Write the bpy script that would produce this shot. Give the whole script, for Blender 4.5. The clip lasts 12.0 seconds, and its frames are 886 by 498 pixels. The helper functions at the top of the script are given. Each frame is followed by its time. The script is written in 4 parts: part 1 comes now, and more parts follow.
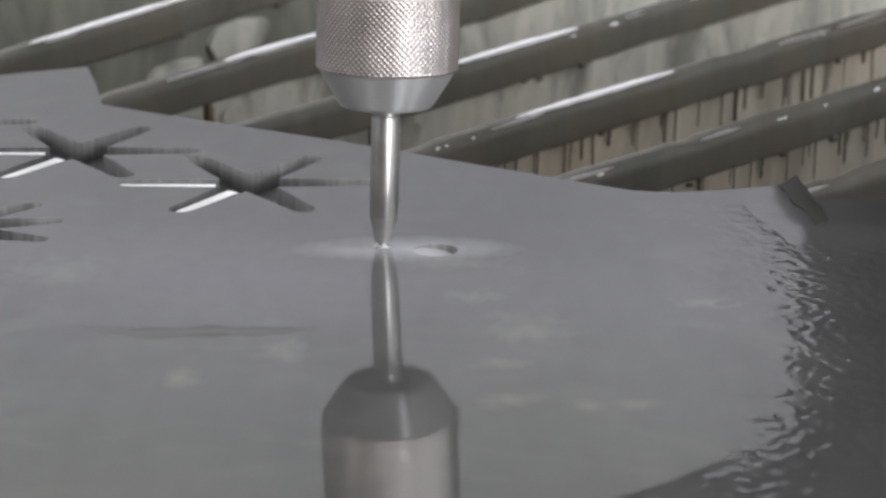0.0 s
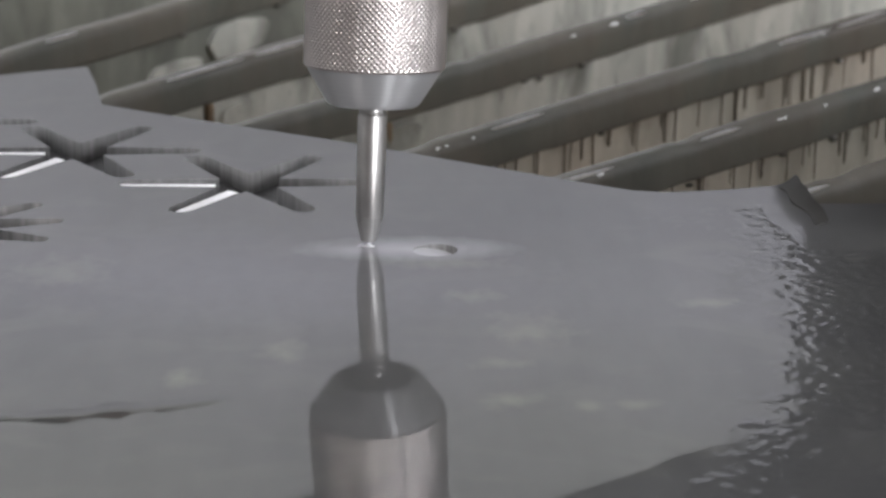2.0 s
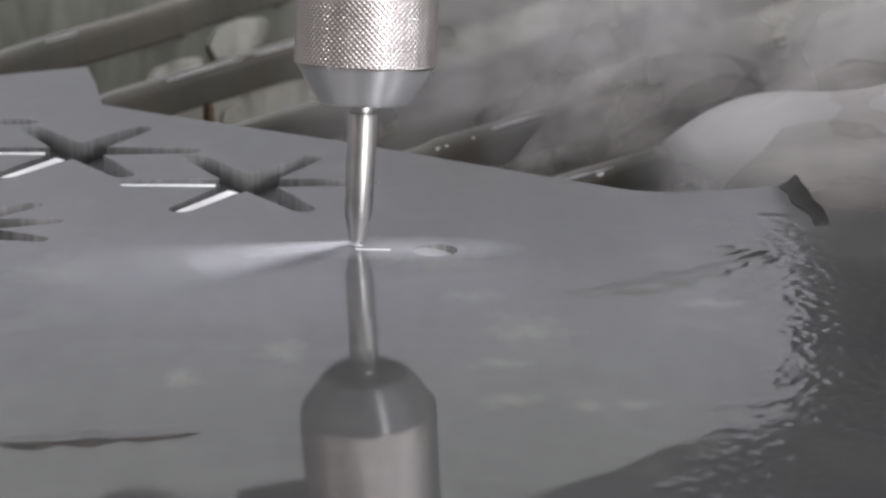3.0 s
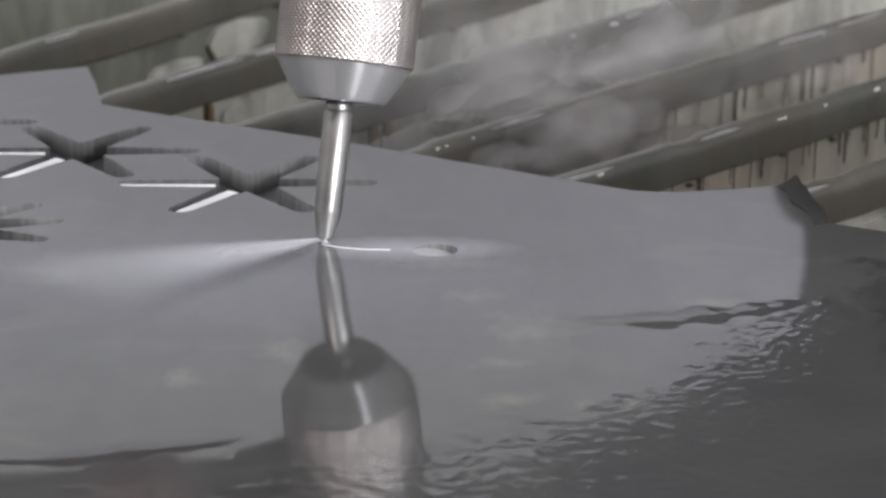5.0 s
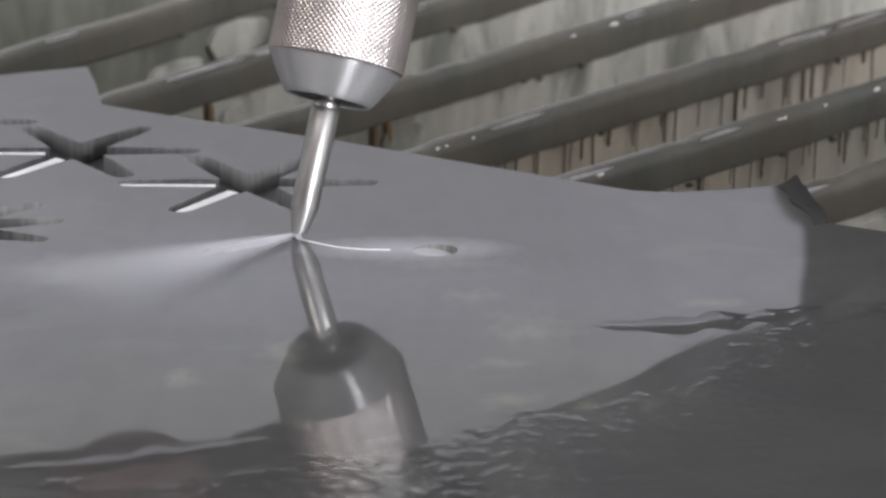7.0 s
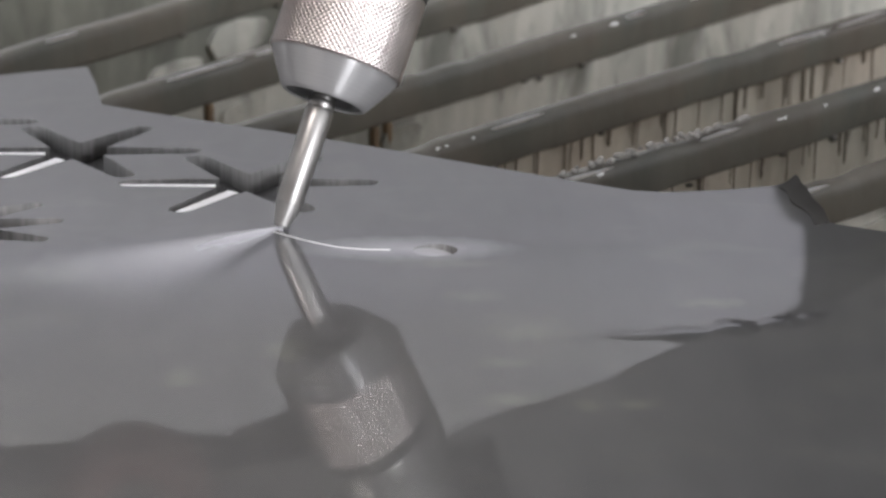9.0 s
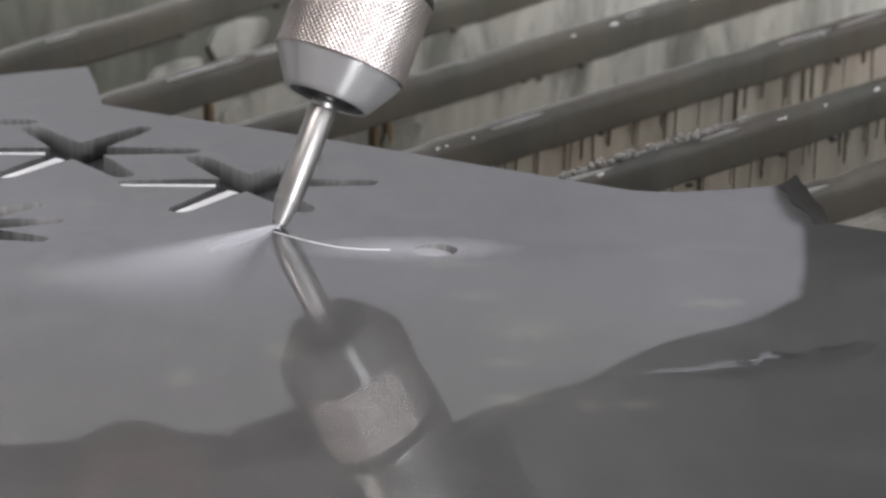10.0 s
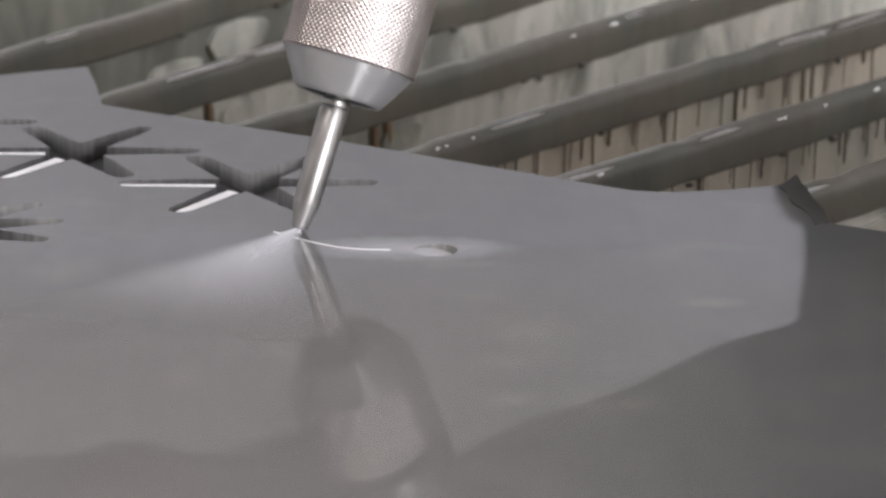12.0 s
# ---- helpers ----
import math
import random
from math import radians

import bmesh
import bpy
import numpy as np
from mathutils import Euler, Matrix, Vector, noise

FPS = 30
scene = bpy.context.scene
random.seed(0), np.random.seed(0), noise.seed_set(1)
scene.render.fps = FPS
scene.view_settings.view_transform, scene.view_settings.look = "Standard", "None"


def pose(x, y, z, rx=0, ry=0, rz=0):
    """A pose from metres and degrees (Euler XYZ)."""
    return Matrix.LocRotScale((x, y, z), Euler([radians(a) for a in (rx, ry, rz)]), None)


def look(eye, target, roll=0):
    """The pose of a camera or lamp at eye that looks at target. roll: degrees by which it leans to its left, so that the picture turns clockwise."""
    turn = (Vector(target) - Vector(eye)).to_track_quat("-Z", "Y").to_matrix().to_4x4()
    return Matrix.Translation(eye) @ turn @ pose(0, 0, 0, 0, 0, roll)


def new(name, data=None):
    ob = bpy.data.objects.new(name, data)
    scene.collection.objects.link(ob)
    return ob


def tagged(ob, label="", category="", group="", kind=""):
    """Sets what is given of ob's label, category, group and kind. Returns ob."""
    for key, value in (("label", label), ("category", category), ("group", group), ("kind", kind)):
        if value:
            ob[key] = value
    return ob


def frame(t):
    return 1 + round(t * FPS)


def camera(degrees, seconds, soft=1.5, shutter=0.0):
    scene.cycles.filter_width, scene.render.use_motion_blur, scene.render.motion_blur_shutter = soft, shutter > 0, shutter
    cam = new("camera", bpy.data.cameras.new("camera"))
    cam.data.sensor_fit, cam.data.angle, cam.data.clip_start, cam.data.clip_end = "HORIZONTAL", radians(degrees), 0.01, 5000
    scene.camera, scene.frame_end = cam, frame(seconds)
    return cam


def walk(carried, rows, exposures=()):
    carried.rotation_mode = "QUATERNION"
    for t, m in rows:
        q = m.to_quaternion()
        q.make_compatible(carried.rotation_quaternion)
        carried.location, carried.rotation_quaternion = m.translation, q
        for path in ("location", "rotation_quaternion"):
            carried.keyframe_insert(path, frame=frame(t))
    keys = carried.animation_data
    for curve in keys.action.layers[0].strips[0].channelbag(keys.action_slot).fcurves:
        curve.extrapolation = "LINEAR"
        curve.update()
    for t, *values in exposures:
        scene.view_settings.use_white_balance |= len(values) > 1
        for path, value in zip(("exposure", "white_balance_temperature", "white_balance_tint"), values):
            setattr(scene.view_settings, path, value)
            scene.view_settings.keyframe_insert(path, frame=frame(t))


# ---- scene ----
cam = camera(17.82, 12.0, soft=2.7)
EYE = (0.0, -0.6617, 0.1848)
cam.data.dof.use_dof, cam.data.dof.focus_distance, cam.data.dof.aperture_fstop = True, 0.69, 30
walk(cam, [(0.0, look(EYE, (0, 0, 0))), (12.0, look(EYE, (0, 0, 0)))],
     [(0.0, 0.12, 6400, 9), (3.0, 0.09, 6350, 11), (4.8, 0.12, 6350, 11), (7.0, 0.15, 6350, 11), (9.0, 0.14, 6420, 11), (10.0, 0.12, 6420, 11), (10.5, 0.24, 6540, 13), (11.2, 0.2, 6550, 13), (12.0, 0.18, 6550, 13)])

# ---- world and lights: a closed workshop hall lit by added lamps overhead ----
world = bpy.data.worlds.new("hall_air")
world.use_nodes = True
scene.world = world
world.node_tree.nodes["Background"].inputs[0].default_value = (0.75, 0.8, 0.85, 1)
world.node_tree.nodes["Background"].inputs[1].default_value = 0.02


def overhead_fill(x, y, z, sx, sy, watts, colour):
    d = bpy.data.lights.new("overhead_fill", "AREA")
    d.shape, d.size, d.size_y, d.energy, d.color = "RECTANGLE", sx, sy, watts, colour
    ob = new("overhead_fill", d)
    ob.matrix_world = pose(x, y, z)
    return ob


COOL, WARM = (0.97, 0.97, 1.0), (1.0, 0.92, 0.88)
# Added lamps, none known; the strong right one brightens the slat fronts.
overhead_fill(0.85, -2.4, 3.38, 0.6, 2.6, 20, COOL)
overhead_fill(2.8, -0.7, 3.38, 0.45, 2.0, 185, COOL)
overhead_fill(-1.5, -1.6, 3.38, 0.45, 2.6, 60, WARM)
overhead_fill(-1.2, 1.6, 3.38, 0.45, 2.6, 114, COOL)
overhead_fill(1.5, 1.8, 3.38, 0.45, 2.6, 34, COOL)


def window_light(x, y, z, sx, sz, watts, colour):
    """Daylight in the opening of the window in the south wall."""
    d = bpy.data.lights.new("window_light", "AREA")
    d.shape, d.size, d.size_y, d.energy, d.color = "RECTANGLE", sx, sz, watts, colour
    new("window_light", d).matrix_world = look((x, y, z), (x, y + 1, z))


window_light(2.3, -4.05, 0.55, 0.46, 1.2, 115, (0.98, 0.98, 1.0))


# ---- materials ----
class Mat:
    """A principled node material with a few shorthands."""

    def __init__(self, name, base, rough=0.5, metal=0.0, **more):
        self.m = bpy.data.materials.new(name)
        self.m.use_nodes = True
        self.t = self.m.node_tree
        self.b = self.t.nodes["Principled BSDF"]
        self.set("Base Color", (*base, 1))
        self.set("Roughness", rough)
        self.set("Metallic", metal)
        for k, v in more.items():
            self.set(k.replace("_", " "), v)

    def set(self, k, v):
        self.b.inputs[k].default_value = v

    def node(self, kind, **values):
        n = self.t.nodes.new(kind)
        for k, v in values.items():
            n.inputs[k].default_value = v
        return n

    def link(self, a, b):
        self.t.links.new(a, b)

    def coords(self, scale=(1, 1, 1)):
        c = self.node("ShaderNodeTexCoord")
        mp = self.node("ShaderNodeMapping", Scale=scale)
        self.link(c.outputs["Object"], mp.inputs[0])
        return mp.outputs[0]

    def noise(self, scale, detail=4.0, stretch=(1, 1, 1), distort=0.0):
        n = self.node("ShaderNodeTexNoise", Scale=scale, Detail=detail, Distortion=distort)
        self.link(self.coords(stretch), n.inputs["Vector"])
        return n.outputs[0]

    def ramp(self, fac, stops):
        r = self.node("ShaderNodeValToRGB")
        e = r.color_ramp.elements
        while len(e) < len(stops):
            e.new(0.5)
        for el, (p, c) in zip(e, stops):
            el.position, el.color = p, (*c, 1) if len(c) == 3 else c
        self.link(fac, r.inputs[0])
        return r.outputs[0]

    def math(self, op, a, b=0.0, clamp=False):
        n = self.t.nodes.new("ShaderNodeMath")
        n.operation, n.use_clamp = op, clamp
        for i, v in enumerate((a, b)):
            if isinstance(v, (int, float)):
                n.inputs[i].default_value = v
            else:
                self.link(v, n.inputs[i])
        if op == "SMOOTH_MIN":
            n.inputs[2].default_value = 0.4
        return n.outputs[0]

    def mix(self, fac, a, b):
        n = self.t.nodes.new("ShaderNodeMix")
        n.data_type = "RGBA"
        for i, v in ((0, fac), (6, a), (7, b)):
            if isinstance(v, (int, float)):
                n.inputs[i].default_value = v
            elif isinstance(v, tuple):
                n.inputs[i].default_value = (*v, 1)
            else:
                self.link(v, n.inputs[i])
        return n.outputs[2]

    def bump(self, height, strength, distance=0.0005, key="Normal"):
        n = self.node("ShaderNodeBump", Strength=strength, Distance=distance)
        self.link(height, n.inputs["Height"])
        self.link(n.outputs[0], self.b.inputs[key])

    def base(self, out):
        self.link(out, self.b.inputs["Base Color"])

    def rough(self, out):
        self.link(out, self.b.inputs["Roughness"])


def grey(v):
    return (v, v, v)


def steel(name, base, rough, grain=900, bump=0.15, metal=1.0):
    m = Mat(name, base, rough, metal)
    n = m.noise(grain, 3, (1, 1, 0.15))
    lo, hi = tuple(c * 0.82 for c in base), tuple(min(1, c * 1.12) for c in base)
    m.base(m.ramp(m.noise(120, 5), [(0.3, lo), (0.7, hi)]))
    m.rough(m.ramp(n, [(0.2, grey(rough * 0.93)), (0.8, grey(min(1, rough * 1.1)))]))
    m.bump(n, bump, 0.0001)
    return m.m


def turned(name, base, rough):
    """Lathe-turned steel: fine grooves round the axis draw its highlights out lengthwise."""
    m = Mat(name, base, rough, 0.6)
    groove = m.noise(60, 3, (0.02, 0.02, 60))
    m.base(m.ramp(groove, [(0.3, tuple(c * 0.9 for c in base)), (0.7, tuple(c * 1.06 for c in base))]))
    tangent = m.node("ShaderNodeTangent")
    tangent.direction_type, tangent.axis = "RADIAL", "Z"
    m.link(tangent.outputs[0], m.b.inputs["Tangent"])
    m.set("Anisotropic", 0.9)
    m.set("Anisotropic Rotation", 0.25)
    return m.m


M_TUBE = steel("carbide_tube", (0.6, 0.59, 0.575), 0.38)
M_CONE = turned("turned_steel", (0.66, 0.66, 0.665), 0.38)
M_TIP = steel("dull_tip_steel", (0.5, 0.495, 0.485), 0.42, metal=0.85)
# Darker tone that carries the shade on the nut's underside.
M_FACE = steel("shaded_end_face_steel", (0.14, 0.14, 0.14), 0.5, metal=0.7)
M_KNURL = steel("knurled_steel", (0.72, 0.665, 0.645), 0.3, bump=0.02)
M_BODY = steel("body_steel", (0.42, 0.42, 0.4), 0.35)


def make_rubber():
    m = Mat("black_rubber", (0.03, 0.03, 0.032), 0.55)
    m.base(m.ramp(m.noise(60, 5), [(0.3, (0.02, 0.02, 0.02)), (0.7, (0.05, 0.05, 0.048))]))
    return m.m


M_RUBBER = make_rubber()


def make_paint(name, base, rough=0.5):
    m = Mat(name, base, rough)
    m.base(m.ramp(m.noise(6, 6), [(0.3, tuple(c * 0.85 for c in base)), (0.75, tuple(min(1, c * 1.08) for c in base))]))
    m.bump(m.noise(90, 4), 0.1, 0.001)
    return m.m


M_DARKPAINT = make_paint("dark_machine_paint", (0.035, 0.036, 0.034), 0.5)
M_BLACK = make_paint("black_upright_paint", (0.012, 0.012, 0.012), 0.6)
M_WALL = make_paint("hall_wall_paint", (0.46, 0.46, 0.46), 0.8)


# Unseen south wall, darkened so the sleeve mirrors less light.
M_DIM = make_paint("darkened_south_wall", (0.17, 0.155, 0.15), 0.8)


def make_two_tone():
    """The unseen far wall: blue-grey below, olive-grey above, toned for the plate's reflection."""
    m = Mat("mirrored_wall_tones", (0.46, 0.46, 0.46), 0.8)
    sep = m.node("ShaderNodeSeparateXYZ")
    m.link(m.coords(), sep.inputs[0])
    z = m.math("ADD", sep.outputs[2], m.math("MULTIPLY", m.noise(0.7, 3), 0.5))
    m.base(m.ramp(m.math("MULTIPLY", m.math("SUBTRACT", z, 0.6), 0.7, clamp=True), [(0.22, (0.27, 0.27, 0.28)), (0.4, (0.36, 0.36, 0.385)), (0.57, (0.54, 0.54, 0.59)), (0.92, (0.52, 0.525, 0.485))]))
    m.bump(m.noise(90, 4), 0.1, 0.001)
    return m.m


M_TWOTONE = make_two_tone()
M_CEIL = make_paint("hall_ceiling_paint", (0.7, 0.7, 0.68), 0.8)
M_FLOOR = make_paint("concrete_floor", (0.3, 0.29, 0.27), 0.7)
M_TANK = make_paint("tank_steel", (0.14, 0.14, 0.13), 0.45)


def make_plate():
    """Dark rolled steel under a thin film of water: dull grey with pale dried patches, scratches and ripples of the film."""
    m = Mat("wet_steel_plate", (0.1, 0.1, 0.1), 0.45, 0.0)
    m.set("Coat Weight", 1.0)
    m.set("Coat IOR", 1.45)
    m.set("Coat Roughness", 0.035)
    big = m.noise(14, 5, (1, 0.6, 1), 0.4)
    fine = m.noise(160, 5, (1, 0.25, 1))
    col = m.ramp(big, [(0.3, (0.022, 0.0225, 0.0235)), (0.7, (0.052, 0.0525, 0.050))])
    col = m.mix(0.25, col, m.ramp(fine, [(0.3, grey(0.018)), (0.7, grey(0.065))]))
    # pale dried residue, in patches of its own
    sep = m.node("ShaderNodeSeparateXYZ")
    m.link(m.coords(), sep.inputs[0])

    def patch(x, y, rx, ry, wob=0.35):
        dx = m.math("DIVIDE", m.math("SUBTRACT", sep.outputs[0], x), rx)
        dy = m.math("DIVIDE", m.math("SUBTRACT", sep.outputs[1], y), ry)
        r = m.math("SQRT", m.math("ADD", m.math("MULTIPLY", dx, dx), m.math("MULTIPLY", dy, dy)))
        r = m.math("ADD", r, m.math("MULTIPLY", m.math("SUBTRACT", m.noise(230, 5, (1, 0.6, 1), 0.2), 0.5), wob * 5))
        return m.math("SUBTRACT", 1.0, r, clamp=True)

    residue = None
    for x, y, rx, ry in ((0.019, -0.066, 0.012, 0.015), (0.013, -0.115, 0.008, 0.006), (0.030, -0.118, 0.004, 0.005), (0.007, -0.04, 0.009, 0.006),
                         (0.061, -0.045, 0.01, 0.005), (-0.034, -0.082, 0.007, 0.01), (-0.055, -0.1, 0.006, 0.008), (0.012, -0.09, 0.008, 0.005),
                         (0.04, -0.117, 0.006, 0.004), (0.0, -0.013, 0.02, 0.006), (-0.09, -0.02, 0.014, 0.016)):
        p = patch(x, y, rx, ry)
        residue = p if residue is None else m.math("MAXIMUM", residue, p)
    col = m.mix(m.math("MULTIPLY", residue, 0.8, clamp=True), col, (0.11, 0.11, 0.088))
    # faint dull smears of dried grit all over
    col = m.mix(m.ramp(m.noise(38, 6, (0.7, 1, 1), 1.2), [(0.5, grey(0)), (0.72, grey(0.45))]), col, (0.075, 0.075, 0.066))
    # broad bluish sheen left of the cut, painted into the base colour
    pale = patch(-0.045, -0.02, 0.075, 0.05, 0.12)
    col = m.mix(m.math("MULTIPLY", pale, 0.55), col, (0.105, 0.105, 0.118))
    # brighter pale patch around the pierced hole and along the cut
    hole_patch = patch(-0.0085, 0.0005, 0.029, 0.0125, 0.05)
    col = m.mix(m.math("MULTIPLY", hole_patch, 0.75), col, (0.42, 0.42, 0.45))
    m.base(col)
    m.bump(fine, 0.12, 0.0003)
    m.link(m.ramp(m.noise(26, 5, (1, 0.4, 1), 0.6), [(0.35, grey(0.022)), (0.75, grey(0.075))]), m.b.inputs["Coat Roughness"])
    # the film: long swells
    m.bump(m.noise(9, 2, (0.8, 1, 1)), 0.5, 0.0012, "Coat Normal")
    return m.m


M_PLATE = make_plate()


def make_film():
    m = Mat("rippled_water_film", (0.035, 0.035, 0.034), 0.4, 0.0, Coat_Weight=1.0, Coat_IOR=1.45, Coat_Roughness=0.03)
    m.base(m.ramp(m.noise(30, 4), [(0.3, (0.02, 0.02, 0.021)), (0.7, (0.036, 0.036, 0.034))]))
    return m.m


M_FILM = make_film()


def make_stirred(name, strength):
    """Stirred water: a pale veil painted over the plate for its blurred reflections, thinner towards its border."""
    m = Mat(name, (0.255, 0.245, 0.24), 0.55, 0.0)
    sep = m.node("ShaderNodeSeparateXYZ")
    m.link(m.coords(), sep.inputs[0])
    far = m.math("SMOOTH_MIN", m.math("DIVIDE", m.math("ADD", sep.outputs[1], -0.005), -0.06), 0.9)
    side = m.math("ADD", 0.4, m.math("MULTIPLY", m.math("SUBTRACT", 0.06, sep.outputs[0]), 8.0), clamp=True)
    a = m.math("MULTIPLY", m.math("MULTIPLY", far, side), m.math("MULTIPLY", m.math("ADD", 0.28, m.math("MULTIPLY", m.noise(14, 3, (1, 0.7, 1), 0.5), 0.4)), strength), clamp=True)
    m.link(a, m.b.inputs["Alpha"])
    return m.m


M_STIR, M_HAZE = make_stirred("reflection_dulling_water", 1.0), make_stirred("faint_dulling_water", 0.4)


def make_slat(name, lo, hi, rust, rough, bump, blotch=0.0, dark=(0.09, 0.092, 0.08)):
    m = Mat(name, lo, rough)
    m.set("Coat Weight", 0.6)
    m.set("Coat Roughness", 0.2)
    big = m.noise(30, 5, (1, 1, 0.6), 0.8)
    run = m.noise(120, 4, (1, 1, 0.12))
    col = m.ramp(big, [(0.3, lo), (0.68, hi)])
    col = m.mix(m.ramp(m.noise(9, 4), [(0.45, grey(0)), (0.66, grey(0.6))]), col, rust)
    col = m.mix(0.3, col, m.ramp(run, [(0.3, tuple(c * 0.5 for c in lo)), (0.7, hi)]))
    if blotch:
        patch = m.ramp(m.noise(20, 4, (1, 1, 0.5), 0.6), [(0.44, grey(blotch)), (0.53, grey(0))])
        col = m.mix(patch, col, dark)
        col = m.mix(m.ramp(m.noise(140, 5, (1, 1, 0.7)), [(0.56, grey(0)), (0.72, grey(blotch * 0.6))]), col, dark)
    m.base(col)
    m.bump(m.noise(160, 4), bump, 0.0008)
    return m.m


M_CAP = make_slat("dark_wet_slat_steel", (0.046, 0.047, 0.039), (0.074, 0.075, 0.063), (0.098, 0.07, 0.052), 0.5, 0.25, 0.35, (0.11, 0.088, 0.068))
M_GRIT = make_slat("grit_coated_slat_steel", (0.36, 0.35, 0.3), (0.56, 0.54, 0.47), (0.52, 0.4, 0.31), 0.7, 0.5, 0.35, (0.16, 0.12, 0.09))
M_SLIME = make_slat("slime_coated_slat_steel", (0.32, 0.325, 0.29), (0.58, 0.58, 0.53), (0.45, 0.41, 0.35), 0.6, 0.4, 0.75)
# Darker olive tone for the two slats furthest left.
M_OLIVE = make_slat("olive_grey_slat_steel", (0.085, 0.089, 0.074), (0.2, 0.207, 0.178), (0.15, 0.145, 0.115), 0.6, 0.4, 0.7, (0.07, 0.072, 0.06))
M_EDGE = steel("worn_edge_glint_steel", (0.75, 0.75, 0.76), 0.3, 300, 0.4)
M_DRIP = make_slat("dark_slime_drip", (0.11, 0.1, 0.08), (0.2, 0.17, 0.14), (0.19, 0.135, 0.1), 0.4, 0.4)


def make_cutwall():
    m = Mat("cut_steel_wall", (0.12, 0.12, 0.12), 0.5, 0.3)
    n = m.noise(700, 3, (1, 1, 0.05))
    m.base(m.ramp(n, [(0.3, grey(0.13)), (0.7, grey(0.25))]))
    m.bump(n, 0.4, 0.0003)
    return m.m


M_CUT = make_cutwall()


def make_water(name, col, rough):
    m = Mat(name, col, rough)
    m.set("Coat Weight", 0.6)
    m.base(m.ramp(m.noise(12, 5), [(0.3, tuple(c * 0.8 for c in col)), (0.7, col)]))
    m.bump(m.noise(40, 4), 0.5, 0.004)
    return m.m


M_MURK = make_water("murky_tank_water", (0.3, 0.27, 0.22), 0.15)
# White water of jet and cut; also painted glints on rims and star walls.
M_JET_GLINT = Mat("white_jet_and_glints", (0.88, 0.88, 0.9), 0.35).m


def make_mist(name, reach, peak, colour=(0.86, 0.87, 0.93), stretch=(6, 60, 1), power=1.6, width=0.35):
    """Fine water mist: its pale haze is painted as alpha that fades with the distance from its source and to both
    sides.
    """
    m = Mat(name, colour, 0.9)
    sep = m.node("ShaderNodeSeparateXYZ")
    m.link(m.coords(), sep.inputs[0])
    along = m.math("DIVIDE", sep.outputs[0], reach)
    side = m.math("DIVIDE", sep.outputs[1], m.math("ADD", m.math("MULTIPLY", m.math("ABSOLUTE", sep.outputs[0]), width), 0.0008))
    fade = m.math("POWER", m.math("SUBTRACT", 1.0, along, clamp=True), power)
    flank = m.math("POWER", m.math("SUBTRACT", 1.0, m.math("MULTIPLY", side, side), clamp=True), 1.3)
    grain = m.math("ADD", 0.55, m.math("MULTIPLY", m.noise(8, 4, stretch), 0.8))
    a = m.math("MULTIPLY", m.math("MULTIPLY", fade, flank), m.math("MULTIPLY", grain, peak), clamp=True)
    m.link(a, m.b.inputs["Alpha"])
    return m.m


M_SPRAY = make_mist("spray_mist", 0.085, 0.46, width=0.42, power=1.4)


# ---- mesh helpers ----
def mesh_of(name, bm, *mats, smooth=True):
    bmesh.ops.recalc_face_normals(bm, faces=bm.faces)
    me = bpy.data.meshes.new(name)
    bm.to_mesh(me)
    bm.free()
    for m in mats:
        me.materials.append(m)
    if smooth:
        me.polygons.foreach_set("use_smooth", [True] * len(me.polygons))
        me.set_sharp_from_angle(angle=radians(35))
    return me


def part(name, bm, material, parent=None, label="", smooth=True):
    me = bm if isinstance(bm, bpy.types.Mesh) else mesh_of(name, bm, material, smooth=smooth)
    ob = new(name, me)
    ob.parent = parent
    return tagged(ob, label)


def lathe(profile, steps=64):
    """A turned body round the z axis from (radius, height) pairs."""
    bm = bmesh.new()
    rings = []
    for r, z in profile:
        if r < 1e-6:
            rings.append([bm.verts.new((0, 0, z))])
        else:
            rings.append([bm.verts.new((r * math.cos(2 * math.pi * i / steps), r * math.sin(2 * math.pi * i / steps), z)) for i in range(steps)])
    for a, b in zip(rings, rings[1:]):
        for i in range(steps):
            j = (i + 1) % steps
            if len(a) == 1 and len(b) == 1:
                continue
            if len(a) == 1:
                bm.faces.new((a[0], b[i], b[j]))
            elif len(b) == 1:
                bm.faces.new((a[i], a[j], b[0]))
            else:
                bm.faces.new((a[i], a[j], b[j], b[i]))
    return bm


def box(x0, x1, y0, y1, z0, z1, bevel=0.0, m=None):
    bm = bmesh.new()
    bmesh.ops.create_cube(bm, size=1)
    for v in bm.verts:
        v.co = Vector(((x0 + x1) / 2 + v.co.x * (x1 - x0), (y0 + y1) / 2 + v.co.y * (y1 - y0), (z0 + z1) / 2 + v.co.z * (z1 - z0)))
    if bevel:
        bmesh.ops.bevel(bm, geom=bm.edges[:], offset=bevel, segments=2, affect="EDGES", profile=0.5)
    if m:
        bm.transform(m)
    return bm


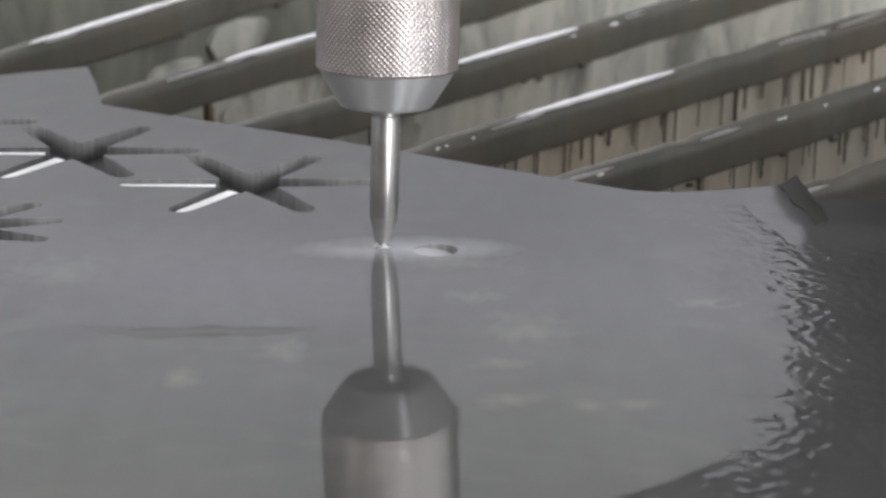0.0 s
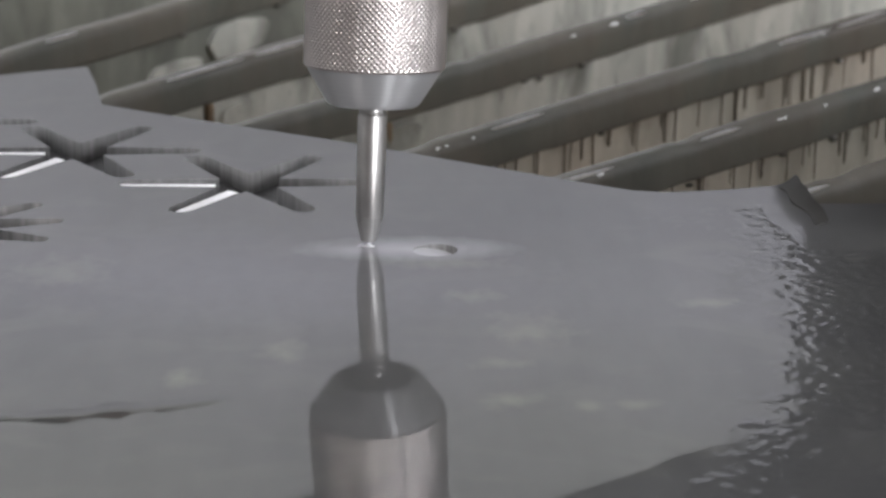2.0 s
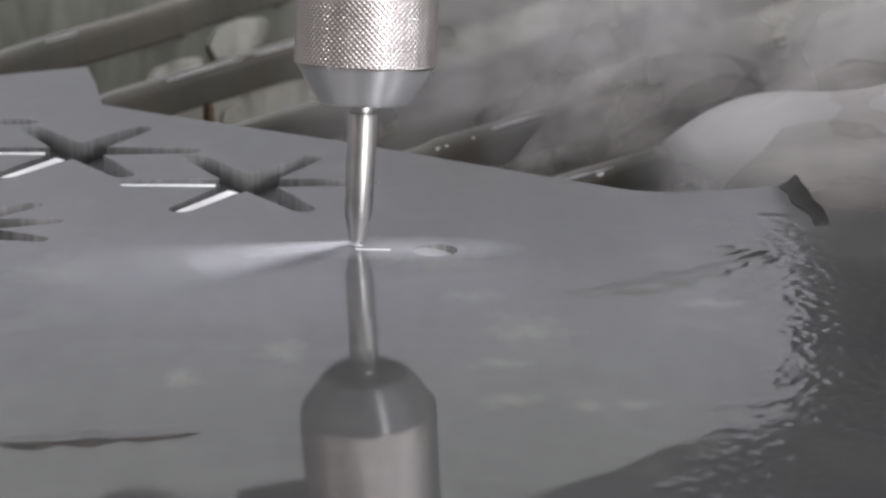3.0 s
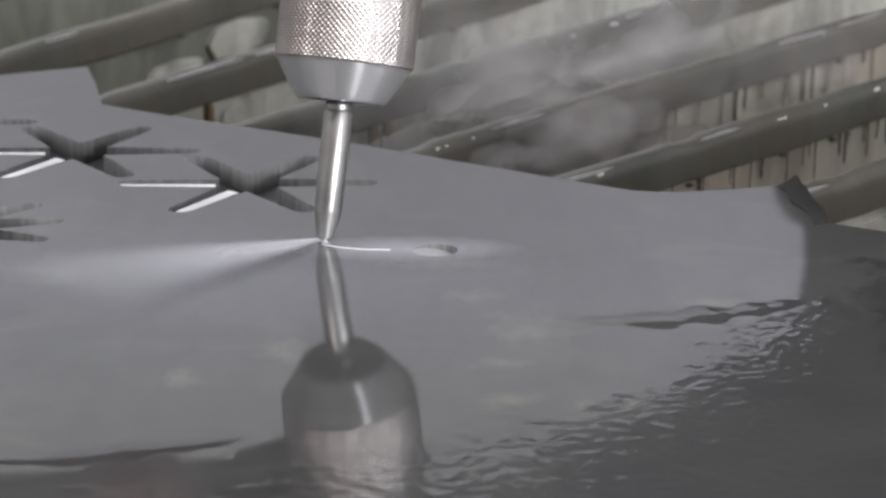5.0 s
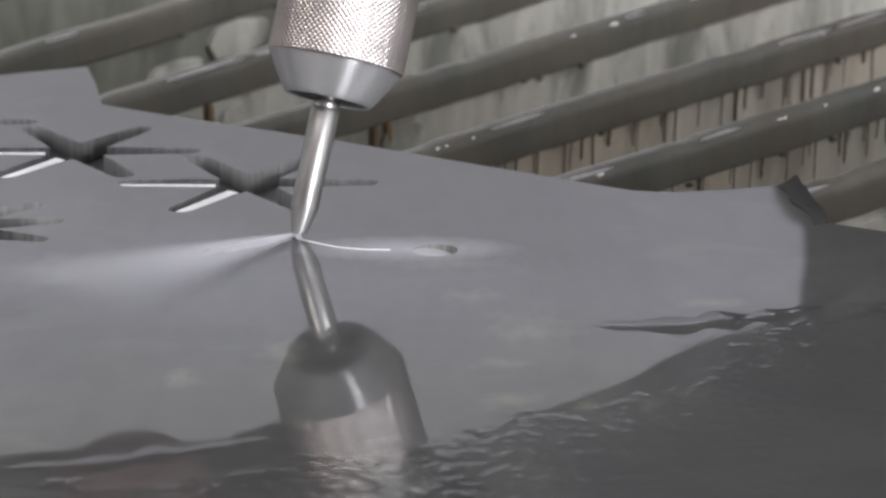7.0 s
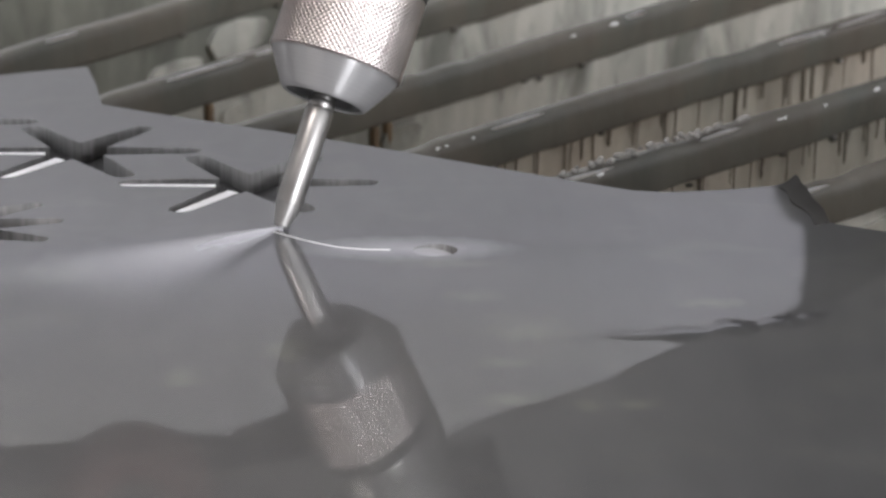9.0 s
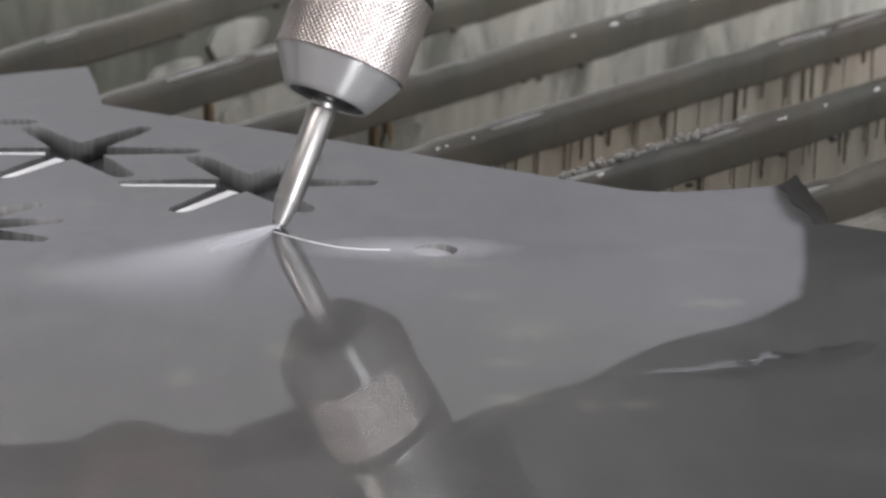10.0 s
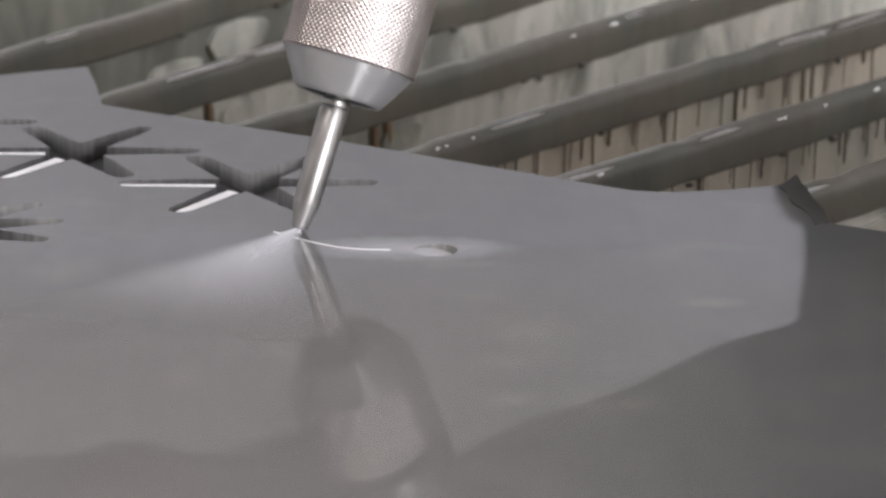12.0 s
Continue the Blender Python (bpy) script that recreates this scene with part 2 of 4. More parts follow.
def sweep(points, radius, sides=12):
    """A round hose or wire along points; radius is a number or a list."""
    bm = bmesh.new()
    pts = [Vector(p) for p in points]
    rings = []
    for i, p in enumerate(pts):
        d = (pts[min(i + 1, len(pts) - 1)] - pts[max(i - 1, 0)]).normalized()
        u = d.orthogonal() if i == 0 else (u - d * u.dot(d))
        u.normalize()
        w = d.cross(u)
        r = radius[i] if isinstance(radius, list) else radius
        rings.append([bm.verts.new(p + (u * math.cos(2 * math.pi * k / sides) + w * math.sin(2 * math.pi * k / sides)) * r) for k in range(sides)])
    for a, b in zip(rings, rings[1:]):
        for i in range(sides):
            bm.faces.new((a[i], a[(i + 1) % sides], b[(i + 1) % sides], b[i]))
    bm.faces.new(rings[0])
    bm.faces.new(rings[-1])
    return bm


def curve_points(ctrl, n=24):
    """A smooth run through control points."""
    c = [Vector(p) for p in ctrl]
    c = [c[0] * 2 - c[1], *c, c[-1] * 2 - c[-2]]
    out = []
    for i in range(1, len(c) - 2):
        for k in range(n):
            t = k / n
            p0, p1, p2, p3 = c[i - 1:i + 3]
            out.append(0.5 * (2 * p1 + (p2 - p0) * t + (2 * p0 - 5 * p1 + 4 * p2 - p3) * t * t + (3 * p1 - p0 - 3 * p2 + p3) * t ** 3))
    return out + [c[-2]]


# ---- the hall ----
def hall():
    def wall(name, *b, paint=M_WALL):
        tagged(part(name, box(*b), paint, None, "unseen grey workshop hall wall", smooth=False), kind="structure", category="wall")
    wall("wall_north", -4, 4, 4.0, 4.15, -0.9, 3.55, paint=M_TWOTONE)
    wall("wall_south", -4, 2.05, -4.15, -4.0, -0.9, 3.55, paint=M_DIM)
    wall("wall_south_end", 2.55, 4, -4.15, -4.0, -0.9, 3.55, paint=M_DIM)
    wall("wall_south_sill", 2.05, 2.55, -4.15, -4.0, -0.9, -0.1, paint=M_DIM)
    wall("wall_south_lintel", 2.05, 2.55, -4.15, -4.0, 1.2, 3.55, paint=M_DIM)
    w = tagged(new("window_1"), "tall window with a grey metal frame", "window", kind="structure")
    for b in ((2.05, 2.08, -4.12, -4.06, -0.1, 1.2), (2.52, 2.55, -4.12, -4.06, -0.1, 1.2), (2.08, 2.52, -4.12, -4.06, -0.1, -0.06), (2.08, 2.52, -4.12, -4.06, 1.16, 1.2)):
        part("window_frame", box(*b, 0.004), M_TANK, w)
    wall("wall_east", 4.0, 4.15, -4.15, 4.15, -0.9, 3.55)
    wall("wall_west", -4.15, -4.0, -4.15, 4.15, -0.9, 3.55)
    tagged(part("floor", box(-4.15, 4.15, -4.15, 4.15, -1.0, -0.9), M_FLOOR, None, "worn grey concrete workshop floor", smooth=False), kind="structure", category="floor")
    tagged(part("ceiling", box(-4.15, 4.15, -4.15, 4.15, 3.55, 3.7), M_CEIL, None, "pale painted workshop hall ceiling", smooth=False), kind="structure", category="ceiling")


hall()


# ---- the tank with its slats ----
def tank():
    t = tagged(new("cutting_tank"), "grey steel cutting tank full of murky brown water", "tank")
    part("tank_wall", box(-0.75, 0.75, 0.72, 0.74, -0.9, -0.03, 0.003), M_TANK, t)
    part("tank_wall", box(-0.75, 0.75, -0.5, -0.48, -0.9, -0.03, 0.003), M_TANK, t)
    part("tank_wall", box(-0.77, -0.75, -0.5, 0.74, -0.9, -0.03, 0.003), M_TANK, t)
    part("tank_wall", box(0.75, 0.77, -0.5, 0.74, -0.9, -0.03, 0.003), M_TANK, t)
    part("tank_floor", box(-0.75, 0.75, -0.48, 0.72, -0.9, -0.88), M_TANK, t)
    bm = bmesh.new()
    bmesh.ops.create_grid(bm, x_segments=60, y_segments=60, size=0.5, matrix=Matrix.Translation((0, 0.12, -0.062)) @ Matrix.Diagonal((1.5, 1.2, 1, 1)))
    for v in bm.verts:
        v.co.z += 0.004 * noise.noise(v.co * 18)
    tagged(part("water", bm, M_MURK, None, "murky brown water between the slats"), kind="structure", category="water")


tank()
SLAT_TOP = -0.0085


def slat(x, y, angle, seed, coat, drips, back=0.35, fore=0.42):
    """One support slat through (x, y): a thin upright sheet coated with grit, its upper rim dark and wet with a worn
    edge and painted glints.
    """
    rnd = random.Random(seed)
    s = tagged(new("support_slat"), "rusty steel support slat with dark wet rim and dripping grit", "slat", "slats of the cutting tank")
    s.matrix_world = pose(x, y, SLAT_TOP, 0, 0, angle)
    n = 260
    xs = [-back + (back + fore) * i / n for i in range(n + 1)]

    def wob(u, k, f):
        return noise.noise(Vector((u * f, seed * 7.3, k)))

    # the grit-coated web
    bm = bmesh.new()
    rows = []
    for u in xs:
        w = 0.0018 + 0.0007 * wob(u, 1, 60)
        rows.append([bm.verts.new((u, yy, zz)) for yy, zz in ((-w, -0.011), (-w - 0.0004 * wob(u, 3, 90), -0.02), (-w, -0.03), (-0.002, -0.1), (0.002, -0.1), (0.002, -0.011))])
    for a, b in zip(rows, rows[1:]):
        for i in range(6):
            bm.faces.new((a[i], a[(i + 1) % 6], b[(i + 1) % 6], b[i]))
    bm.faces.new(rows[0])
    bm.faces.new(rows[-1])
    part("web", bm, coat, s, "web coated with pale grit and rust")
    notches = [(rnd.uniform(-0.1, 0.2), rnd.uniform(0.006, 0.016), rnd.uniform(0.0003, 0.0009)) for k in range(3)]

    def worn(u):
        return sum(d * max(0.0, 1 - ((u - c) / w) ** 4) for c, w, d in notches)

    # the dark rim: a rounded rail with an uneven lower edge
    bm = bmesh.new()
    rows = []
    for u in xs:
        top = 0.0005 * wob(u, 5, 14) + 0.0001 * wob(u, 6, 140) - worn(u)
        low = -0.0128 + 0.0009 * wob(u, 7, 14) + 0.0004 * wob(u, 8, 90)
        w = 0.0036 + 0.0003 * wob(u, 9, 40)
        prof = ((0.0, top), (-w * 0.4, top - 0.0003), (-w * 0.72, top - 0.0011), (-w * 0.93, top - 0.0025), (-w, top - 0.0045), (-w * 1.02, -0.008), (-w * 0.95, low + 0.001), (-w * 0.55, low),
                (w * 0.6, low), (w, low + 0.001), (w, top - 0.002), (w * 0.5, top))
        rows.append([bm.verts.new((u, a, b)) for a, b in prof])
    k = len(rows[0])
    for a, b in zip(rows, rows[1:]):
        for i in range(k):
            bm.faces.new((a[i], a[(i + 1) % k], b[(i + 1) % k], b[i]))
    bm.faces.new(rows[0])
    bm.faces.new(rows[-1])
    rim = part("rim", bm, M_CAP, s, "dark wet rim")
    # worn stretches of the upper edge, their glints put in as pale strips
    u = -0.1
    while u < fore - 0.05:
        length = rnd.uniform(0.006, 0.05)
        if rnd.random() < 0.6:
            pts = [Vector((u + length * i / 10, -0.0024 + 0.0002 * wob(u + length * i / 10, 2, 300), -0.0007 + 0.0005 * wob(u + length * i / 10, 5, 14))) for i in range(11)]
            rad = [0.0001 + rnd.uniform(0.45, 0.65) * 0.0011 * math.sin(math.pi * i / 10) ** 0.5 for i in range(11)]
            part("worn_edge_glint", sweep(pts, rad, 6), M_EDGE, rim, "worn edge, its glint put in as a pale strip")
        u += length + rnd.uniform(0.004, 0.05)
    # clods of grit and scale that stick to the front of the slat
    for k in range(3):
        u, z, r = rnd.uniform(-0.1, 0.2), rnd.choice((-0.0125, -0.0132)), rnd.uniform(0.0006, 0.0013)
        bm = bmesh.new()
        bmesh.ops.create_icosphere(bm, subdivisions=3, radius=1.0)
        for v in bm.verts:
            d = 1 + 0.5 * noise.noise(v.co * 1.7 + Vector((u * 300, seed, 0))) + 0.2 * noise.noise(v.co * 5)
            v.co = Vector((u + v.co.x * r * 1.7 * d, -0.003 + v.co.y * 0.0011 * d, z + v.co.z * r * 0.8 * d))
        part("grit_clod", bm, M_CAP, rim, "clod of grit and scale")
    # slime that hangs from the rim over the web
    u = -0.05
    while drips and u < fore - 0.12:
        ln = rnd.uniform(0.004, 0.014)
        wd = rnd.choice((0.00022, 0.0003, 0.0004, 0.0006))
        pts = [(u + rnd.uniform(-1, 1) * 0.0002, -0.0024 - 0.0004 * (1 - i / 5), -0.012 - ln * i / 5) for i in range(6)]
        part("drip", sweep(pts, [wd * (1.3, 1, 0.9, 0.9, 1.0, 0.4)[i] for i in range(6)], 6), M_DRIP, rim, "dark hanging slime drip")
        u += rnd.choice((0.002, 0.0035, 0.006, 0.009, 0.014))
    # water beads along the rim, painted white for their glints
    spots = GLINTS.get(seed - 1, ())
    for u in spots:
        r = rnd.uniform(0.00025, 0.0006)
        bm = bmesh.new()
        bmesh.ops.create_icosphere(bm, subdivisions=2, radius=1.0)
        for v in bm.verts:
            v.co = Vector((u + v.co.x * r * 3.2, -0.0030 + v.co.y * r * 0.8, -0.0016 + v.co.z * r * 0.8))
        part("water_bead", bm, M_JET_GLINT, rim, "water bead, painted white for its glint")
    # pale cakes of scale and brown rust runs on the web
    for u0, u1, z0, z1 in CAKES.get(seed - 1, ()):
        bm = bmesh.new()
        bmesh.ops.create_cube(bm, size=1)
        bmesh.ops.subdivide_edges(bm, edges=bm.edges[:], cuts=7, use_grid_fill=True)
        for v in bm.verts:
            p = Vector((v.co.x * 2, v.co.z * 2))
            k = 1 - 0.22 * abs(p.x * p.y) ** 1.5 + 0.10 * noise.noise(Vector((p.x * 1.5, p.y * 1.5, seed)))
            v.co = Vector(((u0 + u1) / 2 + v.co.x * k * (u1 - u0), -0.0026 + v.co.y * 0.0022 + 0.0003 * noise.noise(v.co * 9), (z0 + z1) / 2 + v.co.z * k * (z1 - z0)))
        part("scale_cake", bm, M_SLIME, s, "pale cake of scale")
    for u, z, ln in RUST_RUNS.get(seed - 1, ()):
        part("rust_run", sweep([(u + 0.0003 * math.sin(3 * i), -0.0026, z - ln * i / 5) for i in range(6)], [0.0015, 0.0019, 0.0017, 0.0018, 0.0014, 0.0007], 8), M_RUST, s, "brown rust run")
    return s


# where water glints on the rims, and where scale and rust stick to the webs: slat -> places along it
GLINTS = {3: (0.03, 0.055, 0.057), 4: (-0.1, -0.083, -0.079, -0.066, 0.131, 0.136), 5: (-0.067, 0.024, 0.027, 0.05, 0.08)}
CAKES = {6: ((-0.004, 0.05, -0.034, -0.0145),), 1: ((0.062, 0.104, -0.027, -0.014), (0.022, 0.056, -0.03, -0.022)), 2: ((-0.03, -0.005, -0.027, -0.0145),), 3: ((-0.083, -0.06, -0.024, -0.0145),)}
RUST_RUNS = {2: ((-0.036, -0.0125, 0.009),), 3: ((-0.086, -0.0125, 0.011), (-0.079, -0.0125, 0.008)), 4: ((-0.11, -0.0125, 0.01),)}
M_RUST = make_slat("brown_rust", (0.12, 0.085, 0.05), (0.24, 0.17, 0.1), (0.26, 0.15, 0.09), 0.6, 0.5)

for i, (x, y, a, coat, drips) in enumerate(((-0.230, 0.330, 65.0, M_OLIVE, 0), (-0.120, 0.336, 62.0, M_OLIVE, 0), (-0.0605, 0.2852, 57.5, M_SLIME, 0), (0.026, 0.292, 54.3, M_SLIME, 0),
                                            (0.0475, 0.2128, 51.8, M_GRIT, 1), (0.0855, 0.1675, 49.8, M_GRIT, 1), (0.114, 0.110, 47.5, M_SLIME, 0), (0.16, 0.062, 46.5, M_GRIT, 0),
                                            (0.2, 0.01, 46.0, M_GRIT, 0), (0.24, -0.05, 46.0, M_GRIT, 0))):
    slat(x, y, a, i + 1, coat, drips)


# ---- the plate ----
M_LIP = make_paint("dark_lip_tone", (0.034, 0.033, 0.031), 0.8)
PLATE_T = 0.008


def star_outline(cx, cy, arms, turn, r_out, r_cusp, w_tip):
    """The outline of a cut-out star with round-ended arms."""
    pts = []
    for i in range(arms):
        a = turn + 2 * math.pi * i / arms
        half = math.pi / arms
        ux, uy = math.cos(a), math.sin(a)
        pts.append((cx + r_cusp * math.cos(a - half), cy + r_cusp * math.sin(a - half)))
        for k in range(7):
            b = -math.pi / 2 + math.pi * k / 6
            l, s = r_out - w_tip / 2 + w_tip / 2 * math.cos(b), w_tip / 2 * math.sin(b)
            pts.append((cx + ux * l - uy * s, cy + uy * l + ux * s))
    return pts


def plate():
    """The steel sheet on the slats, with its ragged far side, star cut-outs and the pierced hole."""
    edge = [(-0.45, -0.34), (0.4, -0.34), (0.4, -0.012), (0.17, -0.004), (0.1095, 0.0165), (0.0985, 0.0235), (0.0955, 0.0285), (0.0945, 0.056), (0.0943, 0.0712),
            (0.0905, 0.0655), (0.0872, 0.0622), (0.078, 0.059), (0.0646, 0.056), (0.0573, 0.0555), (0.0498, 0.0572), (0.0325, 0.069), (-0.029, 0.1131), (-0.0855, 0.1489),
            (-0.1015, 0.1602), (-0.1065, 0.188), (-0.1125, 0.2145), (-0.138, 0.202), (-0.2, 0.19), (-0.45, 0.21)]
    holes = [star_outline(-0.0517, 0.0655, 6, radians(0.5), 0.0347, 0.0092, 0.0066), star_outline(-0.1018, 0.1013, 6, radians(0.5), 0.0347, 0.0092, 0.0066),
             star_outline(-0.152, 0.137, 6, radians(0.5), 0.0347, 0.0092, 0.0066),
             star_outline(-0.131, 0.0205, 12, radians(10), 0.036, 0.019, 0.005),
             [(-0.0019 + 0.0055 * math.cos(2 * math.pi * i / 40), -0.001 + 0.0055 * math.sin(2 * math.pi * i / 40)) for i in range(40)]]
    cu = bpy.data.curves.new("outline", "CURVE")
    cu.dimensions, cu.fill_mode, cu.extrude = "2D", "BOTH", PLATE_T / 2
    for pts in [edge, *holes]:
        sp = cu.splines.new("POLY")
        sp.points.add(len(pts) - 1)
        for q, (x, y) in zip(sp.points, pts):
            q.co = (x, y, 0, 1)
        sp.use_cyclic_u = True
    tmp = bpy.data.objects.new("outline", cu)
    scene.collection.objects.link(tmp)
    me = bpy.data.meshes.new_from_object(tmp.evaluated_get(bpy.context.evaluated_depsgraph_get()))
    bpy.data.objects.remove(tmp)
    bpy.data.curves.remove(cu)
    bm = bmesh.new()
    bm.from_mesh(me)
    bmesh.ops.remove_doubles(bm, verts=bm.verts, dist=1e-6)
    for v in bm.verts:
        v.co.z -= PLATE_T / 2
    bmesh.ops.recalc_face_normals(bm, faces=bm.faces)
    for f in bm.faces:
        f.material_index = 0 if abs(f.normal.z) > 0.5 else 1
    me2 = bpy.data.meshes.new("steel_plate")
    bm.to_mesh(me2)
    bm.free()
    me2.materials.append(M_PLATE)
    me2.materials.append(M_CUT)
    ob = tagged(new("steel_plate", me2), "wet grey steel plate with star-shaped cut-outs lying on slats", "metal plate")
    # the torn corner: a lip that curls up, its dark reflection painted as base colour
    bm = bmesh.new()
    rows = []
    for i in range(13):
        k = i / 12
        inner, outer = Vector((0.0885 + 0.0055 * k + 0.0007 * math.sin(11 * k), 0.0600 - 0.038 * k, 0)), Vector((0.0940 + 0.0032 * k ** 2 + 0.0003 * math.sin(17 * k), 0.0706 - 0.0465 * k, 0))
        lift = 0.0022 * math.sin(math.pi * min(1.0, 0.12 + k * 0.8)) + 0.0003 * math.sin(9 * k)
        row = [inner.lerp(outer, q) + Vector((0, 0, 0.0002 + lift * q * q)) for q in (0, 0.2, 0.4, 0.6, 0.8, 1)]
        rows.append([bm.verts.new(p) for p in row + [p - Vector((0, 0, 0.0018)) for p in reversed(row)]])
    for a, b in zip(rows, rows[1:]):
        for i in range(12):
            bm.faces.new((a[i], a[(i + 1) % 12], b[(i + 1) % 12], b[i]))
    bm.faces.new(rows[0])
    bm.faces.new(rows[-1])
    part("curled_lip", bm, M_LIP, ob, "lip of the torn corner, its dark reflection painted in")
    return ob


plate()


# ---- the cutting head ----
def knurl(r, z0, z1, around=420, rows=96, pitch=0.0013, depth=0.00028):
    bm = bmesh.new()
    ring = []
    teeth = round(2 * math.pi * r / pitch)
    for j in range(rows + 1):
        z = z0 + (z1 - z0) * j / rows
        row = []
        for i in range(around):
            a = i / around
            p = (a * teeth + z / pitch) % 1.0
            q = (a * teeth - z / pitch) % 1.0
            h = min(abs(p - 0.5), abs(q - 0.5)) * 2
            e = min(1.0, min(j, rows - j) / 3)
            rr = r - 0.00025 * (1 - e) + depth * (0.5 - h) * e
            row.append(bm.verts.new((rr * math.cos(2 * math.pi * a), rr * math.sin(2 * math.pi * a), z)))
        ring.append(row)
    for a, b in zip(ring, ring[1:]):
        for i in range(around):
            bm.faces.new((a[i], a[(i + 1) % around], b[(i + 1) % around], b[i]))
    return bm


def cutting_head():
    h = tagged(new("waterjet_cutter"), "steel water jet cutter with knurled sleeve and slim nozzle tube", "cutting tool")
    part("nozzle_tip", lathe([(0, 0.0013), (0.0015, 0.0012), (0.0019, 0.0014), (0.0032, 0.0068), (0.0033, 0.0073), (0, 0.0073)], 48), M_TIP, h, "tapered dull steel tip")
    part("nozzle_tube", lathe([(0, 0.0073), (0.00325, 0.0073), (0.0034, 0.0077), (0.0036, 0.0318), (0.0034, 0.0325), (0.0031, 0.0327), (0.003, 0.036)], 64), M_TUBE, h, "polished steel nozzle tube")
    part("collar", lathe([(0.003, 0.0328), (0.0033, 0.0329), (0.0034, 0.0333), (0.0034, 0.0342), (0.0032, 0.0347), (0.003, 0.0349)], 64), M_TUBE, h, "bright steel collar")
    part("retaining_nut", lathe([(0.0098, 0.0354), (0.0100, 0.0349), (0.0105, 0.0348), (0.0110, 0.0351), (0.0115, 0.0357), (0.0121, 0.0366), (0.0151, 0.0415), (0.0158, 0.0427), (0.0163, 0.0436), (0.0166, 0.0443), (0.01, 0.0445)], 96), M_CONE, h, "smooth conical steel nut")
    part("end_face", lathe([(0.0034, 0.0372), (0.0072, 0.0368), (0.0078, 0.0356), (0.0092, 0.0350), (0.00975, 0.0351), (0.00975, 0.0365)], 96), M_FACE, h, "recessed end face, its shade painted dark")
    part("knurled_sleeve", knurl(0.0170, 0.0440, 0.0660, around=560, rows=130, pitch=0.00145, depth=0.00034), M_KNURL, h, "sleeve with diamond knurling")
    part("ring", lathe([(0.0165, 0.0655), (0.0172, 0.0662), (0.0172, 0.0672), (0.0160, 0.0678), (0.0160, 0.0692), (0.0165, 0.0695)], 96), M_RUBBER, h, "dark groove ring")
    part("upper_body", lathe([(0.0160, 0.0690), (0.0172, 0.0695), (0.0176, 0.0702), (0.0176, 0.108), (0.0165, 0.11), (0, 0.11)], 96), M_BODY, h, "smooth steel upper body")
    part("mount_block", box(-0.024, 0.024, -0.012, 0.03, 0.1102, 0.15, 0.002), M_DARKPAINT, h, "dark mounting block")
    part("swivel_arm", box(-0.02, 0.02, -0.008, 0.022, 0.15, 0.25, 0.003), M_DARKPAINT, h, "dark painted swivel arm")
    part("jet", lathe([(0.0006, 0.0014), (0.0005, 0.0008), (0.0009, 0.0003), (0.0016, 0.00005), (0, 0.00002)], 24), M_JET_GLINT, h, "white water jet")
    return h


HEAD = cutting_head()


# ---- the machine above and behind, seen in the wet plate ----
def machine():
    g = tagged(new("gantry_beam"), "dark painted steel gantry beam over the tank", "gantry")
    part("beam", box(-0.9, 0.9, -0.03, 0.17, 0.34, 0.5, 0.006), M_DARKPAINT, g)
    part("leg", box(-0.9, -0.82, -0.03, 0.17, -0.9, 0.338, 0.004), M_DARKPAINT, g)
    part("leg", box(0.82, 0.9, -0.03, 0.17, -0.9, 0.338, 0.004), M_DARKPAINT, g)
    # Unseen dark upright, added to darken the right side of the plate's reflection.
    c = tagged(new("dark_upright"), "unseen dark upright behind the tank, mirrored in plate", "cabinet")
    part("body", box(0.27, 0.95, 1.0, 1.4, -0.9, 2.2, 0.01), M_BLACK, c)
    part("plinth", box(0.212, 0.268, 1.02, 1.4, -0.9, 0.27, 0.006), M_BLACK, c)
    part("door", box(0.3, 0.91, 0.985, 0.999, -0.8, 2.1, 0.004), M_BLACK, c)


machine()


def make_graded():
    """Dark sheet, painted paler towards the panel to soften the mirrored dark."""
    m = Mat("graded_dark_sheet", (0.1, 0.1, 0.1), 0.6)
    sep = m.node("ShaderNodeSeparateXYZ")
    m.link(m.coords(), sep.inputs[0])
    d = m.math("ADD", m.math("DIVIDE", m.math("SUBTRACT", 0.105, sep.outputs[0]), 0.085), m.math("MULTIPLY", m.math("SUBTRACT", m.noise(25, 4), 0.5), 0.5), clamp=True)
    m.base(m.ramp(d, [(0.0, grey(0.115)), (0.55, grey(0.17)), (1.0, grey(0.27))]))
    return m.m


def guard():
    """An unseen dark sheet that swivels beside the head, added for its reflection."""
    g = tagged(new("mirrored_sheet"), "unseen dark sheet hung beside water jet cutter, mirrored in plate", "splash guard")
    # Paler panel, added where the dark reflection is lighter.
    part("pale_panel", box(-0.042, 0.0185, -0.0015, 0.0015, 0.0, 0.164, 0.0005), make_paint("pale_panel_tone", (0.27, 0.27, 0.26), 0.6), g, "paler panel that lightens the reflection")
    part("sheet", box(0.0178, 0.125, -0.002, 0.002, 0.0, 0.17, 0.001), make_graded(), g, "dark sheet added for its reflection")
    part("clamp_bar", box(-0.046, 0.129, -0.006, 0.006, 0.165, 0.185, 0.002), M_DARKPAINT, g, "dark steel clamp bar")
    part("hanger", box(-0.008, 0.008, -0.004, 0.004, 0.184, 0.24, 0.001), M_DARKPAINT, g, "dark steel hanger")
    return g


M_CARRIER = make_paint("grey_carrier_paint", (0.11, 0.11, 0.1), 0.55)


